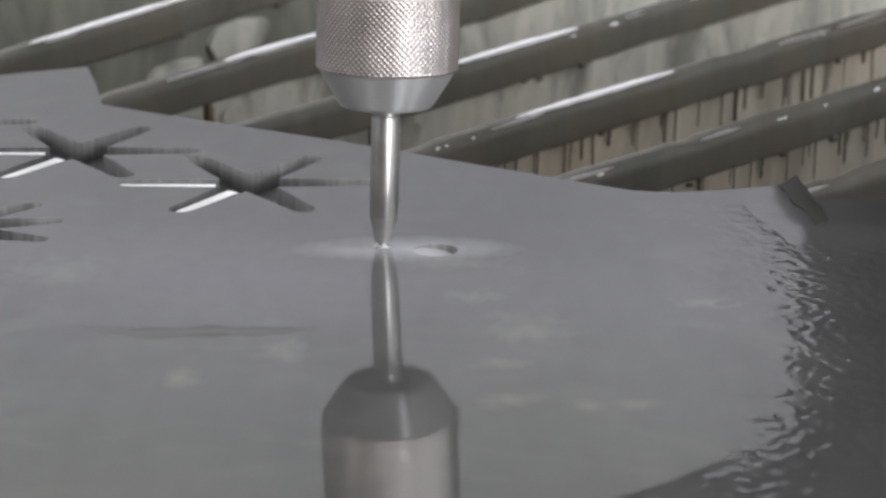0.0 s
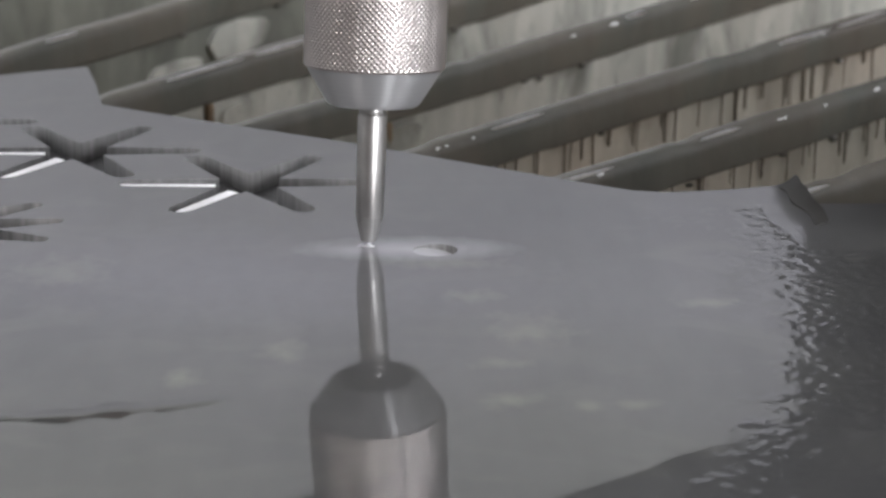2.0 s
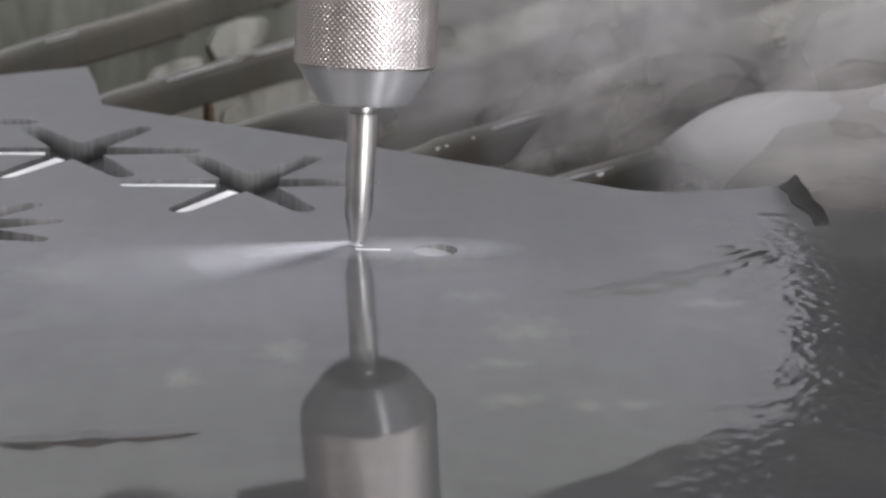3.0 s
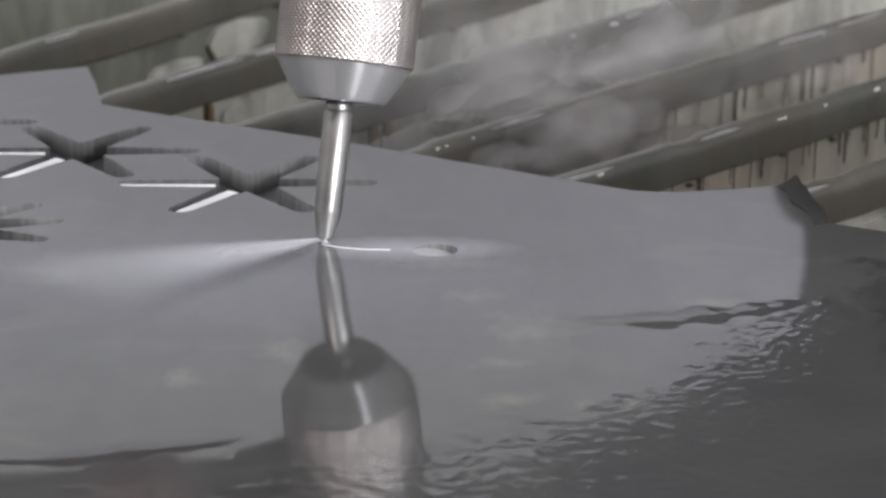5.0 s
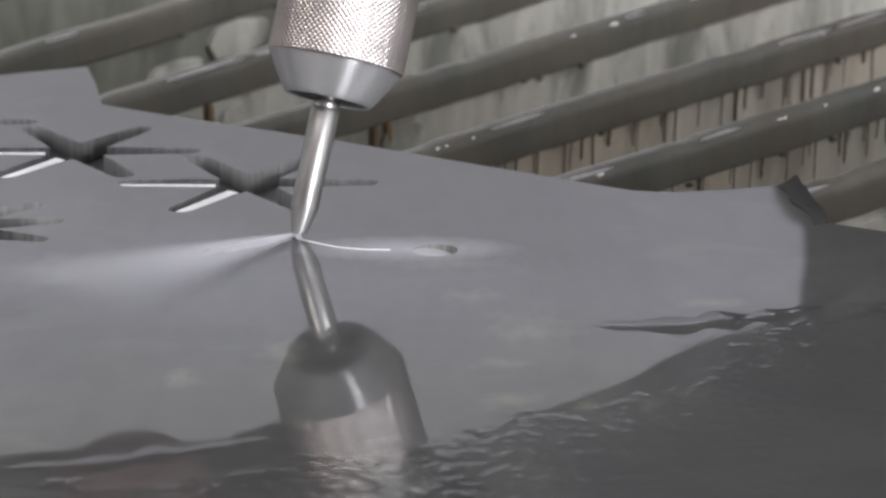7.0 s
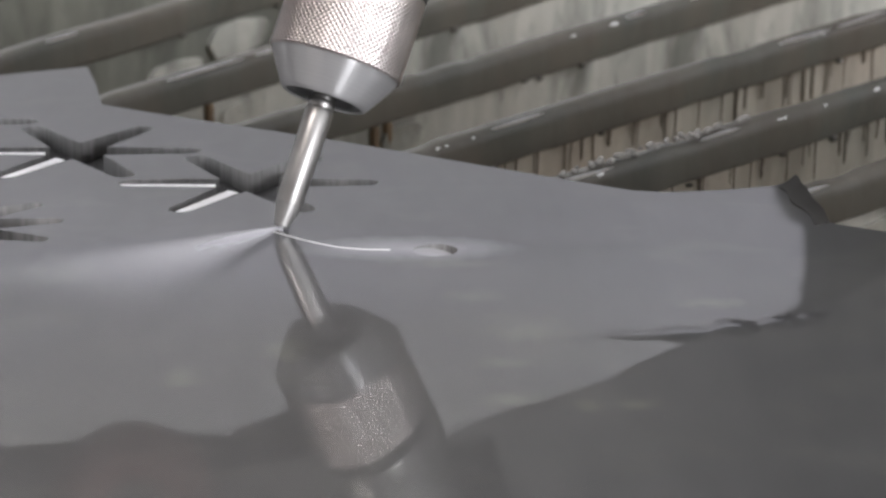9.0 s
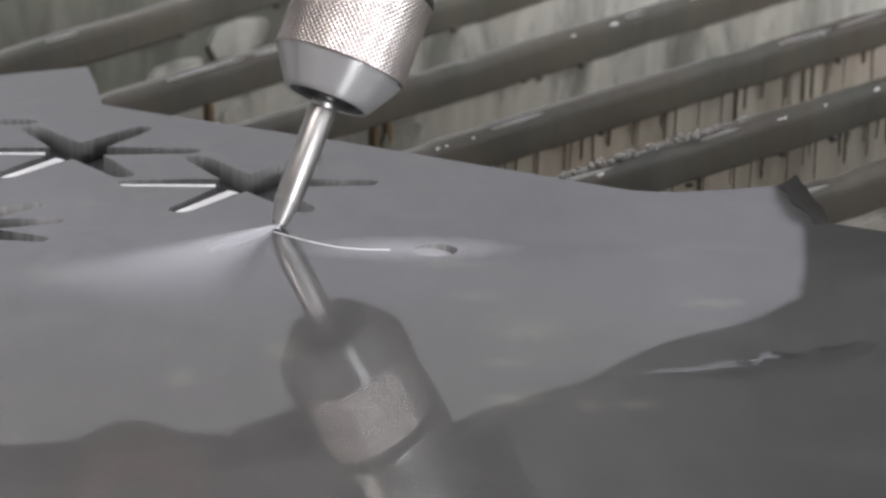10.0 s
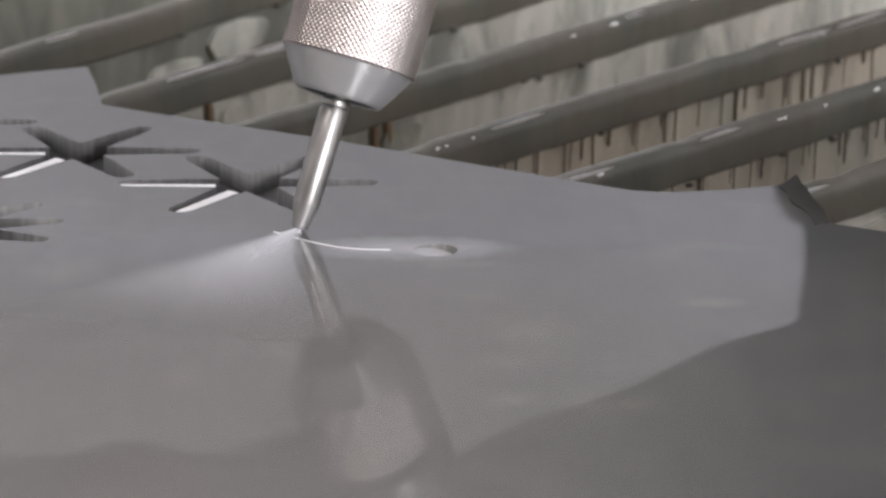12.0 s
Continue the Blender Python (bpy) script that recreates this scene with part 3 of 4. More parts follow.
def hose_carrier():
    # Unseen; tray and block are shaped after the dark reflection they leave.
    g = tagged(new("hose_carrier"), "dark hose carrier with rubber hose beside water jet cutter", "hose carrier")
    part("tray", box(-0.13, -0.0205, 0.002, 0.02, 0.0, 0.012, 0.002), M_CARRIER, g, "dark steel tray")
    bm = box(-0.02, 0.014, -0.018, 0.018, -0.0085, 0.03, 0.0015)
    for v in bm.verts:
        if v.co.z < 0 and v.co.x < 0:
            v.co.z += 0.006
    part("end_block", bm, M_CARRIER, g, "dark wedge-shaped end block")
    part("side_plate", box(-0.13, 0.0, 0.016, 0.0195, 0.012, 0.14, 0.001), M_CARRIER, g, "dark steel side plate")
    part("hanger", box(-0.07, -0.05, 0.01, 0.0155, 0.1, 0.29, 0.001), M_DARKPAINT, g, "dark steel hanger")
    part("hose", sweep(curve_points([(-0.020, -0.007, 0.05), (-0.026, -0.007, 0.016), (-0.034, -0.007, -0.001), (-0.044, -0.007, -0.005), (-0.054, -0.007, -0.002), (-0.064, -0.007, 0.012), (-0.074, -0.007, 0.04), (-0.08, -0.007, 0.1)]), 0.0075, 16), make_paint("red_brown_hose", (0.2, 0.1, 0.085), 0.5), g, "red-brown rubber hose")
    return g


GUARD, CARRIER = guard(), hose_carrier()


# ---- moving water ----
RIPPLE = 0.00007


def ripples():
    """A choppy stretch of the water film: its left border ragged, all borders sunk into the plate."""
    nx, ny = 330, 380
    verts, faces = [], []
    for j in range(ny + 1):
        for i in range(nx + 1):
            x, y = -0.065 + 0.225 * i / nx, -0.135 + 0.255 * j / ny
            p = Vector((x, y * 0.8, 0))
            border = -0.04 * max(0.0, min(1.0, (-0.06 - y) / 0.045))
            inside = min((x - border + 0.012) / 0.03, (0.158 - x) / 0.02, (y + 0.134) / 0.01, (0.118 - y - max(0.0, min(0.045, (x - 0.006) * 6))) / 0.02)
            env = inside + 0.7 * noise.noise(p * 42) + 0.7 * noise.noise(p * 150) if inside < 2.5 else inside
            h = noise.noise(p * 410) + 0.5 * noise.noise(p * 750 + Vector((3, 1, 0)))
            verts.append((x, y, RIPPLE * h * max(0.0, min(1.0, 0.5 + env)) + 0.00006 * max(-1.0, min(1.0, env * 2)) - 0.00003))
    for j in range(ny):
        for i in range(nx):
            k = j * (nx + 1) + i
            faces.append((k, k + 1, k + nx + 2, k + nx + 1))
    me = bpy.data.meshes.new("water_ripples")
    me.from_pydata(verts, [], faces)
    me.materials.append(M_FILM)
    me.polygons.foreach_set("use_smooth", [True] * len(me.polygons))
    return tagged(part("water_ripples", me, M_FILM, None, "choppy ripples of dark water over plate"), category="water", kind="stuff")


def crest(length, width, height, bend):
    """One long low wave of the film."""
    bm = bmesh.new()
    rows = []
    for i in range(41):
        u = i / 40 - 0.5
        amp = math.cos(math.pi * u) ** 0.7 if abs(u) < 0.5 else 0
        amp *= 0.7 + 0.6 * noise.noise(Vector((u * 9, bend * 50, 0)))
        rows.append([bm.verts.new((u * length, bend * (4 * u * u) + width * (k / 8 - 0.5) * (0.4 + amp) + 0.002 * noise.noise(Vector((u * 3, 1, 3))), height * amp * math.cos(math.pi * (k / 8 - 0.5)) ** 2 - 0.00005)) for k in range(9)])
    for a, b in zip(rows, rows[1:]):
        for i in range(8):
            bm.faces.new((a[i], a[i + 1], b[i + 1], b[i]))
    return tagged(part("wave_crest", bm, M_FILM, None, "low dark wave crest running over plate"), category="wave", kind="stuff")


def stirred(mat, label):
    bm = bmesh.new()
    bmesh.ops.create_grid(bm, x_segments=30, y_segments=30, size=0.5, matrix=Matrix.Translation((0, -0.14, 0)) @ Matrix.Diagonal((0.5, 0.29, 1, 1)))
    return tagged(part("stirred_water", bm, mat, None, label), category="water", kind="stuff")


def foam(seed, sx, sy, sz):
    """A heap of foam and froth between the slats."""
    rnd = random.Random(seed)
    bm = bmesh.new()
    for k in range(11):
        a, r = rnd.uniform(0, 2 * math.pi), rnd.random() ** 0.6
        c = Vector((math.cos(a) * r * sx, math.sin(a) * r * sy, rnd.uniform(-0.3, 1) * sz * (1 - r * r)))
        q = rnd.uniform(0.35, 0.65) * sz
        geo = bmesh.ops.create_icosphere(bm, subdivisions=3, radius=1.0)
        for v in geo["verts"]:
            d = 1 + 0.3 * noise.noise(v.co * 1.6 + c * 90) + 0.08 * noise.noise(v.co * 5 + c * 50)
            v.co = c + Vector((v.co.x * q * 2.6, v.co.y * q * 1.7, v.co.z * q * 0.9)) * d
    me = mesh_of("foam_heap", bm, M_FOAM, smooth=False)
    me.polygons.foreach_set("use_smooth", [True] * len(me.polygons))
    return tagged(part("foam_heap", me, M_FOAM, None, "pale grey-brown foam heap boiling up between slats"), category="foam", kind="stuff")


def surge():
    """The smooth pale hump of water that wells up behind the plate."""
    nx, ny = 90, 40
    verts, faces = [], []
    for j in range(ny + 1):
        for i in range(nx + 1):
            u, v = 2 * i / nx - 1, 2 * j / ny - 1
            p = Vector((u * 1.6, v * 1.2, 0))
            h = max(0.0, 1 - abs(u) ** 2.6) * max(0.0, 1 - v * v) ** 0.6
            verts.append((u * 0.085, v * 0.032 + 0.006 * noise.noise(p * 1.3), 0.040 * h * (0.85 + 0.35 * noise.noise(p * 0.8 + Vector((4, 2, 0))))))
    for j in range(ny):
        for i in range(nx):
            k = j * (nx + 1) + i
            faces.append((k, k + 1, k + nx + 2, k + nx + 1))
    me = bpy.data.meshes.new("water_surge")
    me.from_pydata(verts, [], faces)
    me.materials.append(M_SURGE)
    me.polygons.foreach_set("use_smooth", [True] * len(me.polygons))
    return tagged(part("water_surge", me, M_SURGE, None, "pale milky water surging up behind the plate"), category="water", kind="stuff")


def splash_veil(width, height, seed):
    """A thin curved curtain of flying spray over the slats."""
    nx, ny = 60, 40
    verts, faces = [], []
    for j in range(ny + 1):
        for i in range(nx + 1):
            u, v = 2 * i / nx - 1, j / ny
            verts.append((u * width, 0.012 * noise.noise(Vector((u * 2, v * 2, seed))) - 0.01 * v, v * height))
    for j in range(ny):
        for i in range(nx):
            k = j * (nx + 1) + i
            faces.append((k, k + 1, k + nx + 2, k + nx + 1))
    me = bpy.data.meshes.new("splash_veil")
    me.from_pydata(verts, [], faces)
    mat = make_curtain(width, height, seed)
    me.materials.append(mat)
    me.polygons.foreach_set("use_smooth", [True] * len(me.polygons))
    return tagged(part("splash_veil", me, mat, None, "thin pale veil of splash water over slats"), category="water spray", kind="stuff")


def make_curtain(width, height, seed):
    m = Mat("flying_spray", (0.5, 0.485, 0.48), 0.9)
    sep = m.node("ShaderNodeSeparateXYZ")
    m.link(m.coords(), sep.inputs[0])
    x, z = m.math("DIVIDE", sep.outputs[0], width), m.math("DIVIDE", sep.outputs[2], height)
    side = m.math("SUBTRACT", 1.0, m.math("MULTIPLY", x, x), clamp=True)
    rise = m.math("MULTIPLY", m.math("MULTIPLY", z, m.math("SUBTRACT", 1.0, z, clamp=True)), 4.0, clamp=True)
    blot = m.node("ShaderNodeTexNoise", Scale=22.0, Detail=3.0, Distortion=0.25)
    mp = m.node("ShaderNodeMapping", Scale=(0.7, 1, 1.3), Location=(seed * 1.7, seed, 0), Rotation=(0, radians(-18), 0))
    c = m.node("ShaderNodeTexCoord")
    m.link(c.outputs["Object"], mp.inputs[0])
    m.link(mp.outputs[0], blot.inputs["Vector"])
    thick = m.math("MULTIPLY", m.math("SUBTRACT", blot.outputs[0], 0.3), 3.2, clamp=True)
    a = m.math("MULTIPLY", m.math("MULTIPLY", side, rise), thick)
    m.link(m.math("MULTIPLY", a, 0.95, clamp=True), m.b.inputs["Alpha"])
    return m.m


def make_surge():
    """Milky water, drawn out in soft streaks, thin towards its sides."""
    m = Mat("milky_surge_water", (0.6, 0.58, 0.575), 0.6)
    m.base(m.ramp(m.noise(14, 3, (0.35, 1, 2.2), 0.5), [(0.3, (0.26, 0.25, 0.245)), (0.65, (0.5, 0.485, 0.48))]))
    sep = m.node("ShaderNodeSeparateXYZ")
    m.link(m.coords(), sep.inputs[0])
    x, z = m.math("DIVIDE", sep.outputs[0], 0.085), m.math("DIVIDE", sep.outputs[2], 0.02)
    side = m.math("SUBTRACT", 1.0, m.math("MULTIPLY", x, x), clamp=True)
    m.link(m.math("MULTIPLY", m.math("MULTIPLY", m.math("MULTIPLY", side, 2.0, clamp=True), z, clamp=True), m.math("ADD", 0.3, m.noise(9, 3, (0.5, 1, 2))), clamp=True), m.b.inputs["Alpha"])
    return m.m


M_SURGE = make_surge()


def spout():
    pts = curve_points([(0, 0, 0), (-0.0003, 0, 0.01), (-0.002, 0, 0.022), (-0.006, 0, 0.034), (-0.0085, 0, 0.045)], 8)
    return tagged(part("water_spout", sweep(pts, [0.0012 + 0.0003 * math.sin(i * 0.7) + 0.00016 * i for i in range(len(pts))], 16), M_VEIL, None, "pale water spout leaping out of hole"), category="water spout")


def veil():
    m = Mat("thin_water_veil", (0.75, 0.73, 0.74), 0.5)
    sep = m.node("ShaderNodeSeparateXYZ")
    m.link(m.coords(), sep.inputs[0])
    thin = m.math("SUBTRACT", 1.0, m.math("DIVIDE", sep.outputs[2], 0.046), clamp=True)
    a = m.math("MULTIPLY", thin, m.math("ADD", 0.05, m.math("MULTIPLY", m.noise(120, 4, (1, 1, 0.3)), 0.45)), clamp=True)
    m.link(a, m.b.inputs["Alpha"])
    return m.m


M_VEIL = veil()


def froth():
    m = Mat("thin_grey_froth", (0.36, 0.335, 0.32), 0.8)
    a = m.math("MULTIPLY", m.math("SUBTRACT", m.noise(45, 5), 0.3), 1.7, clamp=True)
    m.link(m.math("MULTIPLY", a, 0.62), m.b.inputs["Alpha"])
    m.bump(m.noise(200, 4), 0.4, 0.001)
    return m.m


M_FOAM = froth()
RIPPLES, SPOUT, SURGE = ripples(), spout(), surge()
STIRRED, HAZE = stirred(M_STIR, "stirred water over plate, painted pale where reflections blur"), stirred(M_HAZE, "faint pale film over plate that dulls its reflections")
VEILS = [splash_veil(0.1, 0.11, 1), splash_veil(0.12, 0.12, 2), splash_veil(0.15, 0.13, 3)]
CREST_A, CREST_B, CREST_C = crest(0.055, 0.010, 0.0005, 0.002), crest(0.06, 0.014, 0.00055, 0.004), crest(0.02, 0.012, 0.0006, -0.002)
FOAMS = [foam(1, 0.05, 0.03, 0.03), foam(2, 0.045, 0.03, 0.03), foam(3, 0.05, 0.03, 0.028), foam(4, 0.04, 0.025, 0.022)]


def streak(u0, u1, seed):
    """White strand painted for the glint along a slat's wet upper edge."""
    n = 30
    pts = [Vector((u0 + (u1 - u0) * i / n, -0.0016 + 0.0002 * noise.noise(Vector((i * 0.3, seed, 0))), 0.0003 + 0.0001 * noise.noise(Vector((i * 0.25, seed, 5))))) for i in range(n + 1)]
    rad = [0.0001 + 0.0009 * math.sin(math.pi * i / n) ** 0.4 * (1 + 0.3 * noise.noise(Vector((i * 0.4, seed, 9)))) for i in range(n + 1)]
    return tagged(part("glint_strand", sweep(pts, rad, 8), M_JET_GLINT, None, "white strand painted for the glint along a slat rim"), category="water", group="water on the slats")


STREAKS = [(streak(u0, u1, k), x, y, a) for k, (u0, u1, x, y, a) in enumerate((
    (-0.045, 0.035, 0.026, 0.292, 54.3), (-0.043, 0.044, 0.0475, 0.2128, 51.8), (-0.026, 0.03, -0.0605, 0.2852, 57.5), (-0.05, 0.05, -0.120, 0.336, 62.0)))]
KERF = ((-12.9, -1.0, 2.0), (-19.8, -0.4, 2.7), (-25.3, 1.4, 4.0), (-31.0, 5.2, 5.5), (-36.0, 9.6, 7.0), (-42.0, 15.6, 9.2))


def kerf():
    """The cut, filled with white water: short lengths that well up as the jet goes by."""
    run = curve_points([(x / 1000, y / 1000, 0) for x, y, t in KERF], 4)
    when = []
    for (xa, ya, ta), (xb, yb, tb) in zip(KERF, KERF[1:]):
        when += [ta + (tb - ta) * k / 4 for k in range(4)]
    out = []
    for a, b, t in zip(run, run[1:], when):
        m = (a + b) / 2
        e = (b - a) * 0.52
        ob = part("kerf_water", sweep([-e, Vector((0, 0, 0)), e], 0.00024, 8), M_JET_GLINT, None, "white water welling up in the fresh cut")
        out.append((tagged(ob, category="water", group="water along the cut"), m, t))
    return out


KERF_WATER = kerf()


def pearls():
    """Small drops that well up along the rim of one slat."""
    rnd = random.Random(5)
    bm = bmesh.new()
    for k in range(90):
        u, r = rnd.uniform(-0.082, 0.012), rnd.uniform(0.0003, 0.0011)
        c = Vector((u, rnd.uniform(-0.0012, 0.0008), rnd.uniform(-0.0006, 0.0010) * (1.2 - abs(u + 0.035) * 14)))
        geo = bmesh.ops.create_icosphere(bm, subdivisions=2, radius=r)
        for v in geo["verts"]:
            v.co = c + Vector((v.co.x * 1.2, v.co.y, v.co.z * 0.9))
    return tagged(part("water_pearls", bm, M_PEARL, None, "grey water pearls jumping along a slat rim"), category="water drops", kind="stuff")


M_PEARL = Mat("clear_grey_drops", (0.25, 0.24, 0.225), 0.1).m
PEARLS = pearls()


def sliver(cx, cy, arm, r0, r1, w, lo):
    """White strip painted for the lit cut wall of one star arm; lo: how far it reaches over the arm's middle."""
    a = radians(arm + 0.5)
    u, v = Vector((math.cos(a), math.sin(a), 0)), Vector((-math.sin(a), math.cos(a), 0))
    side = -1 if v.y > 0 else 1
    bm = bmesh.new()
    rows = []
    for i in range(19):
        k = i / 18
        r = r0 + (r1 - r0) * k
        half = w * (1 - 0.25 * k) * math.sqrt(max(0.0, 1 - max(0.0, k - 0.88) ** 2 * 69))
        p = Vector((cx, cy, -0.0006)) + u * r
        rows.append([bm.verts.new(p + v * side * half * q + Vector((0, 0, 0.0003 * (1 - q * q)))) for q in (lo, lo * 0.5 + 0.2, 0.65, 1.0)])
    for a_, b_ in zip(rows, rows[1:]):
        for i in range(3):
            bm.faces.new((a_[i], a_[i + 1], b_[i + 1], b_[i]))
    tagged(part("lit_wall_strip", bm, M_JET_GLINT, None, "white strip painted for the lit wall of a star arm"), category="water", group="water in the stars")


def star_pool(cx, cy, arms, turn, *shape):
    """Dull grey water that stands low inside one star."""
    bm = bmesh.new()
    bm.faces.new([bm.verts.new((x, y, -0.0056)) for x, y in star_outline(cx, cy, arms, turn, *shape)])
    tagged(part("star_pool", bm, M_POOL, None, "dull grey water low inside a star cut-out"), category="water", group="water in the stars")


M_POOL = make_water("dull_grey_pool", (0.06, 0.06, 0.062), 0.12)


def hole_water():
    """Water that stands aslant in the pierced hole, its bright reflection painted grey-white."""
    bm = bmesh.new()
    c = bm.verts.new((0, 0, 0.0003))
    ring = [bm.verts.new((0.0053 * math.cos(2 * math.pi * i / 40), 0.0053 * math.sin(2 * math.pi * i / 40), 0)) for i in range(40)]
    for i in range(40):
        bm.faces.new((c, ring[i], ring[(i + 1) % 40]))
    ob = part("hole_water", bm, Mat("grey_white_water", (0.4, 0.4, 0.42), 0.15).m, None, "grey-white water standing in the pierced hole")
    ob.matrix_world = pose(-0.0021, -0.001, -0.0011, 0, 9, 0)
    tagged(ob, category="water")


hole_water()
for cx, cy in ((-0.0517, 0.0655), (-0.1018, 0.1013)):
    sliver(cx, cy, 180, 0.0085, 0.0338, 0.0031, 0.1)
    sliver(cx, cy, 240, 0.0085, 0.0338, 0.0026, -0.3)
for cx, cy in ((-0.0517, 0.0655), (-0.1018, 0.1013), (-0.152, 0.137)):
    star_pool(cx, cy, 6, radians(0.5), 0.0347, 0.0092, 0.0066)
star_pool(-0.131, 0.0205, 12, radians(10), 0.036, 0.019, 0.005)


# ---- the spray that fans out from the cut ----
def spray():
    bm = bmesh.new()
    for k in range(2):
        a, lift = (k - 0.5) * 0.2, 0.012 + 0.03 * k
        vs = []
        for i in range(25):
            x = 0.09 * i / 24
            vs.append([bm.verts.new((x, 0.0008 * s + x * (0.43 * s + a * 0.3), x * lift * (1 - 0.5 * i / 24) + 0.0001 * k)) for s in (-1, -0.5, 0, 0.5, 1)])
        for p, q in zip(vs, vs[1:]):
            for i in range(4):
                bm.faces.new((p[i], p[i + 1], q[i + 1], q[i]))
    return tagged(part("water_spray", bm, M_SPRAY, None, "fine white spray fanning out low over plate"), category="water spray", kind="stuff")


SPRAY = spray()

HEAD_ROWS = ((0.0, -14.6, 1.5, 0.026, 0.06), (0.5, -15.1, 1.5, 0.024, 0.06), (1.0, -16.0, 1.7, 0.029, 0.07), (1.5, -16.9, 2.2, 0.032, 0.08), (2.0, -18.2, 2.5, 0.037, 0.095),
             (2.5, -19.4, 2.6, 0.040, 0.11), (3.0, -21.0, 3.0, 0.047, 0.135), (5.0, -29.1, 5.6, 0.110, 0.255), (5.5, -31.0, 6.3, 0.139, 0.275), (6.0, -32.8, 7.3, 0.156, 0.29),
             (6.5, -34.4, 8.8, 0.181, 0.305), (7.0, -35.8, 10.4, 0.206, 0.32), (9.0, -40.6, 16.2, 0.304, 0.375), (9.5, -41.7, 17.8, 0.334, 0.385), (10.0, -41.4, 18.2, 0.344, 0.38),
             (10.5, -40.3, 17.7, 0.336, 0.36), (11.0, -39.0, 16.8, 0.320, 0.335), (11.5, -37.7, 16.1, 0.300, 0.305), (12.0, -36.1, 15.1, 0.283, 0.28))


def motions():
    rows = []
    for t, x, y, ax, ay in HEAD_ROWS:
        axis = Vector((ax, ay, math.sqrt(1 - ax * ax - ay * ay)))
        rows.append((t, Matrix.Translation((x / 1000, y / 1000, 0)) @ Vector((0, 0, 1)).rotation_difference(axis).to_matrix().to_4x4()))
    walk(HEAD, rows)
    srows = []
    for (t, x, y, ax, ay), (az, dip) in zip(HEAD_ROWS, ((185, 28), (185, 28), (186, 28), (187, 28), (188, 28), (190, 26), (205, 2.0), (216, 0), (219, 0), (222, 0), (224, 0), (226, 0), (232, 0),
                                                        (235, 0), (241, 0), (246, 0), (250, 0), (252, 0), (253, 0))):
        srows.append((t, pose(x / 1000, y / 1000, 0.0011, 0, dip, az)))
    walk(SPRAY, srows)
    walk(GUARD, [(t, pose(x / 1000, 0.12, z / 1000, 0, -a, 0)) for t, x, z, a in (
        (0, 11.0, 123.6, -17.7), (1.5, 11.0, 120.0, -17.7), (2.5, 11.0, 114.7, -17.7), (3, 11.0, 113.8, -18.1), (5, 11.0, 103.2, -26.3), (5.5, 11.0, 101.4, -26.7), (6.5, 10.9, 97.0, -26.0),
        (7, 10.9, 92.6, -24.1), (9, 10.8, 88.0, -22.0), (9.5, 10.8, 85.0, -21.5), (10, 10.8, 85.0, -21.5), (10.5, 10.9, 86.0, -21.5), (11, 10.9, 88.0, -22.0), (12, 10.9, 94.0, -23.0))])
    walk(CARRIER, [(t, pose(x * 0.00103, 0.05, z * 0.00103 + 0.0115, 0, -a, 0)) for t, x, z, a in (
        (0, -36, 84.9, -2.3), (2, -36, 80.2, -2.3), (3, -36, 75.5, -2.3), (5, -36, 63.0, -5.6), (5.5, -36, 61.5, -6.1), (6.5, -36, 59.1, -6.1), (7, -36, 58.4, -5.0), (9, -36, 56.8, -3.9),
        (9.5, -36, 56.3, -3.7), (10, -36, 56.8, -3.6), (11, -36, 59.1, -2.8), (12, -36, 63.0, -2.2))])
    walk(RIPPLES, [(t, pose(x, y, 0, 0, 0, a)) for t, x, y, a in (
        (0, 0.075, -0.072, 2), (1, 0.075, -0.074, 2), (2, 0.075, -0.076, 0), (3, 0.074, -0.08, -4), (5, 0.048, -0.102, -38), (6, 0.048, -0.102, -40), (7, 0.053, -0.104, -44), (8, 0.085, -0.14, -50), (9, 0.16, -0.24, -55), (12, 0.2, -0.3, -60))])
    walk(CREST_A, [(t, pose(x, y, 0, 0, 0, a)) for t, x, y, a in (
        (0, -0.0546, -0.068, 0), (0.5, -0.058, -0.08, 10), (1.5, -0.0658, -0.108, 14), (2.5, -0.071, -0.1327, 10), (3.2, -0.072, -0.14, 5), (5.5, -0.06, -0.147, 18), (6.5, -0.055, -0.146, 20), (9, -0.09, -0.19, 20), (12, -0.12, -0.25, 20))])
    walk(CREST_B, [(t, pose(x, y, 0, 0, 0, a)) for t, x, y, a in (
        (0, 0.13, 0.01, 30), (2.4, 0.115, 0.0, 32), (2.8, 0.055, -0.02, 34), (3.2, 0.052, -0.032, 33), (4.8, 0.055, -0.055, 18), (5.5, 0.06, -0.056, 14), (7, 0.06, -0.06, 14), (9, 0.062, -0.066, 18), (9.6, 0.062, -0.07, 20), (10.2, 0.09, -0.12, 25), (10.6, 0.16, -0.2, 25), (12, 0.2, -0.25, 25))])
    walk(CREST_C, [(t, pose(x, y, z, 0, 0, a)) for t, x, y, z, a in (
        (0, 0.09, 0.0, -0.002, -40), (2.5, 0.082, 0.012, -0.002, -40), (2.8, 0.076, 0.004, 0, -45), (3.2, 0.073, -0.012, 0, -50), (4.0, 0.07, -0.03, -0.002, -50), (12, 0.07, -0.03, -0.002, -50))])
    walk(STIRRED, [(t, pose(0, 0, z)) for t, z in ((0, -0.004), (9.6, -0.004), (9.9, -0.003), (10.25, 0.0008), (12, 0.0008))])
    walk(HAZE, [(t, pose(0, 0, z)) for t, z in ((0, -0.005), (7.6, -0.005), (8.2, 0.0002), (10.1, 0.0002), (10.3, -0.004), (12, -0.005))])
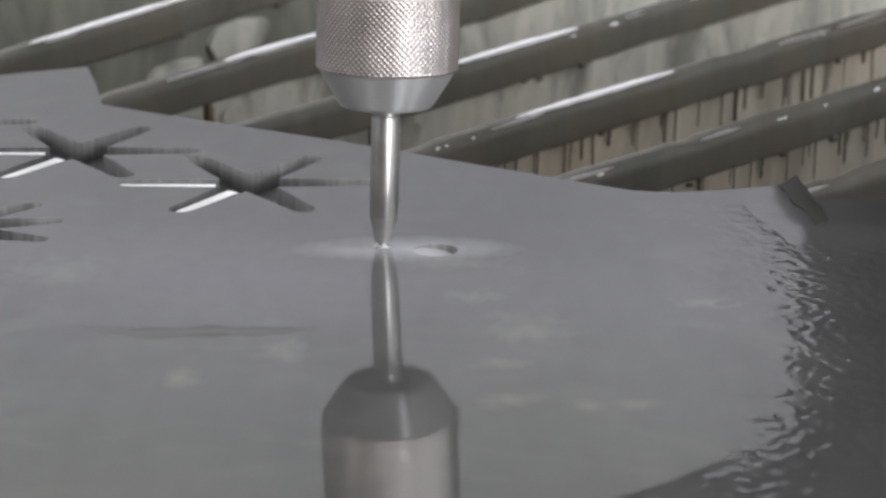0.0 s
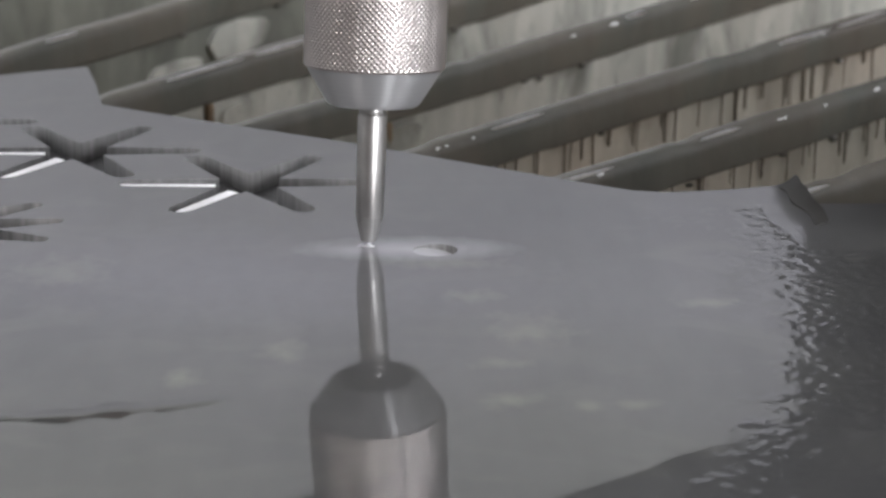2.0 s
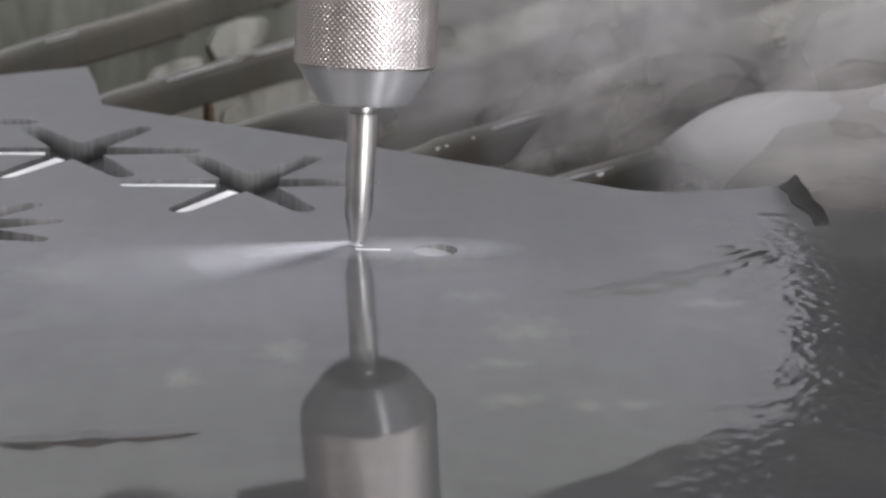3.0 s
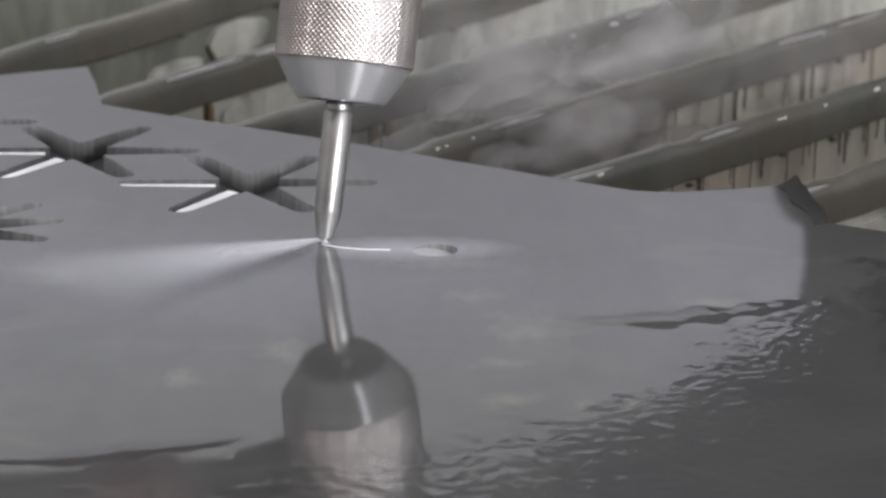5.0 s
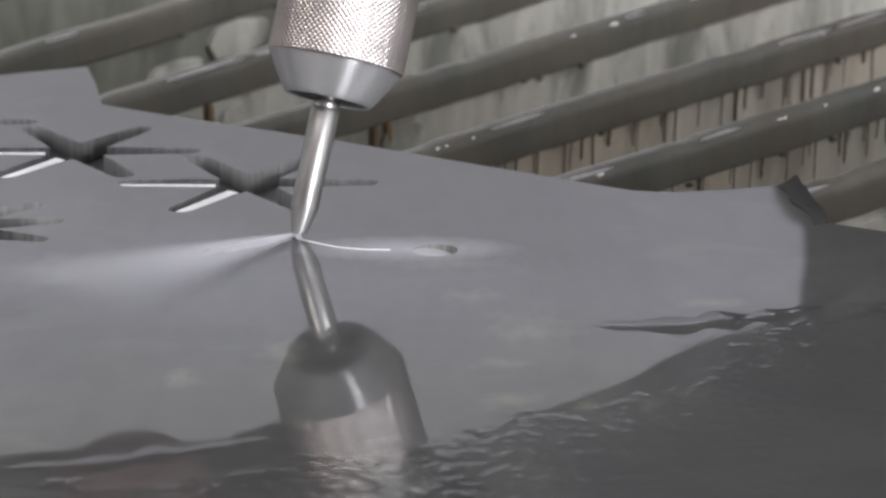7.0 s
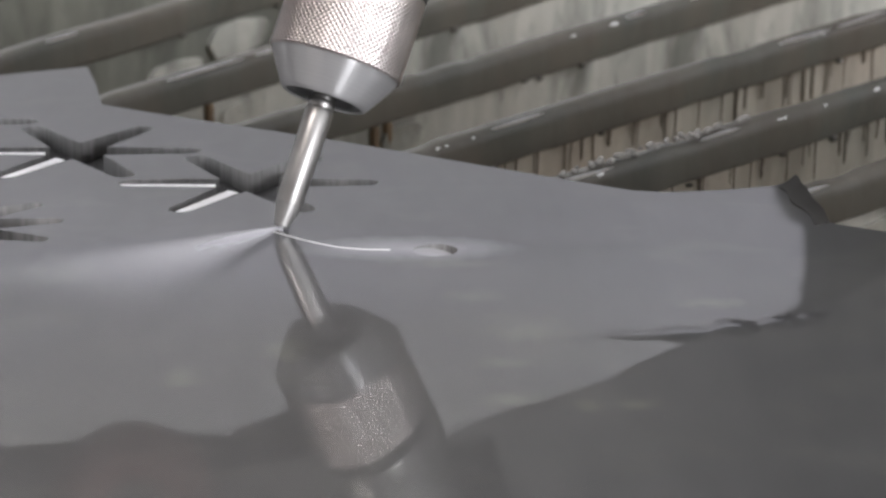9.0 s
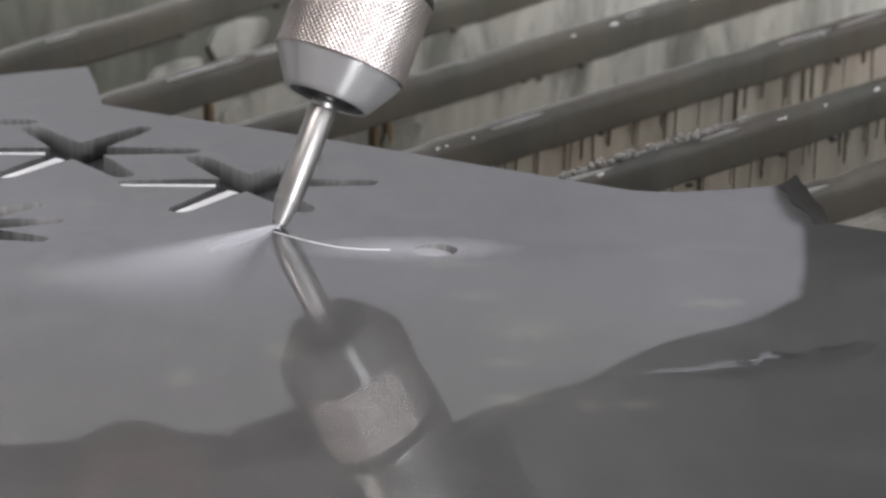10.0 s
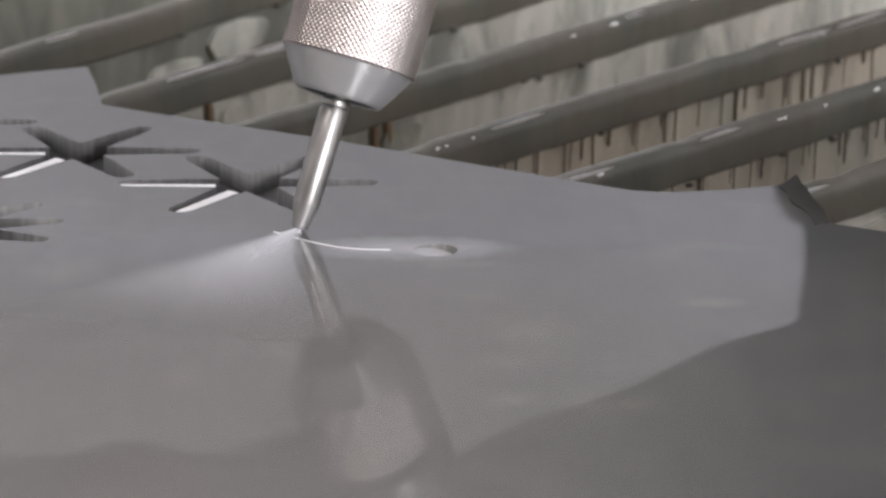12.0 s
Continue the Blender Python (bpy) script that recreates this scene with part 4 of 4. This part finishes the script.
    for ob, (x, y), up in zip(FOAMS, ((0.125, 0.13), (0.085, 0.2), (0.04, 0.235), (0.02, 0.19)), (
            ((0, -0.13), (2.3, -0.13), (2.5, -0.03), (2.8, -0.012), (3.2, -0.008), (4.0, -0.04), (4.8, -0.12), (12, -0.13)),
            ((0, -0.13), (2.4, -0.13), (2.6, -0.03), (3.0, -0.012), (3.2, -0.01), (4.2, -0.05), (5.2, -0.12), (12, -0.13)),
            ((0, -0.13), (2.4, -0.13), (2.55, -0.012), (2.7, -0.02), (3.2, -0.035), (4.4, -0.03), (5.6, -0.05), (6.5, -0.12), (12, -0.13)),
            ((0, -0.13), (2.4, -0.13), (2.8, -0.045), (3.2, -0.035), (4.8, -0.018), (5.2, -0.022), (5.8, -0.05), (6.5, -0.12), (12, -0.13)))):
        walk(ob, [(t, pose(x, y, z - 0.01, 0, 0, 50 + 4 * t)) for t, z in up])
    walk(SPOUT, [(t, pose(x, -0.001, z, 0, 0, a)) for t, x, z, a in ((0, -0.004, -0.1, 0), (2.4, -0.004, -0.1, 0), (2.55, -0.004, -0.03, 0), (2.67, -0.005, 0.0, 0), (2.8, -0.006, -0.03, 10), (2.95, -0.008, -0.06, 20), (3.1, -0.008, -0.1, 20), (12, -0.008, -0.1, 20))])
    walk(SURGE, [(t, pose(x, 0.125, z, 0, 0, 12)) for t, x, z in ((0, 0.15, -0.13), (2.3, 0.15, -0.13), (2.5, 0.16, -0.036), (2.8, 0.14, -0.022), (3.2, 0.128, -0.018), (3.7, 0.13, -0.04), (4.4, 0.14, -0.1), (4.8, 0.15, -0.13), (12, 0.15, -0.13))])
    for ob, (x, y), up in zip(VEILS, ((0.139, 0.185), (0.077, 0.204), (0.038, 0.254)), (
            ((0, -0.2), (2.2, -0.2), (2.5, -0.06), (2.6, -0.045), (2.8, -0.06), (3.0, -0.05), (3.3, -0.07), (4.0, -0.12), (5.0, -0.2), (12, -0.2)),
            ((0, -0.2), (2.2, -0.2), (2.5, -0.06), (2.6, -0.05), (2.8, -0.06), (3.1, -0.05), (3.6, -0.06), (4.8, -0.106), (5.4, -0.108), (6.0, -0.12), (7.0, -0.2), (12, -0.2)),
            ((0, -0.2), (2.2, -0.2), (2.5, -0.065), (2.6, -0.06), (3.0, -0.065), (3.6, -0.07), (4.8, -0.094), (5.6, -0.1), (6.2, -0.115), (7.2, -0.2), (12, -0.2)))):
        walk(ob, [(t, pose(x + 0.002 * t, y + 0.0024 * t, z, 0, 0, 50)) for t, z in up])
    for ob, x, y, a in STREAKS:
        walk(ob, [(t, pose(x + dx * math.cos(radians(a)), y + dx * math.sin(radians(a)), SLAT_TOP + z, 0, 0, a)) for t, dx, z in ((0, 0, 0), (0.6, 0.003, -0.0001), (1.1, 0.006, -0.0008), (1.7, 0.008, -0.004), (12, 0.008, -0.004))])
    walk(PEARLS, [(t, pose(0.0855, 0.1675, SLAT_TOP + z, 0, 0, 49.8)) for t, z in ((0, -0.0065), (7.2, -0.0065), (8.6, 0.0002), (9.2, 0.0008), (10.2, 0.0004), (10.8, -0.001), (11.4, -0.0065), (12, -0.0065))])
    for ob, m, t in KERF_WATER:
        walk(ob, [(0, Matrix.Translation(m + Vector((0, 0, -0.002)))), (max(0.1, t - 0.1), Matrix.Translation(m + Vector((0, 0, -0.002)))), (t + 0.1, Matrix.Translation(m)), (12, Matrix.Translation(m))])


motions()
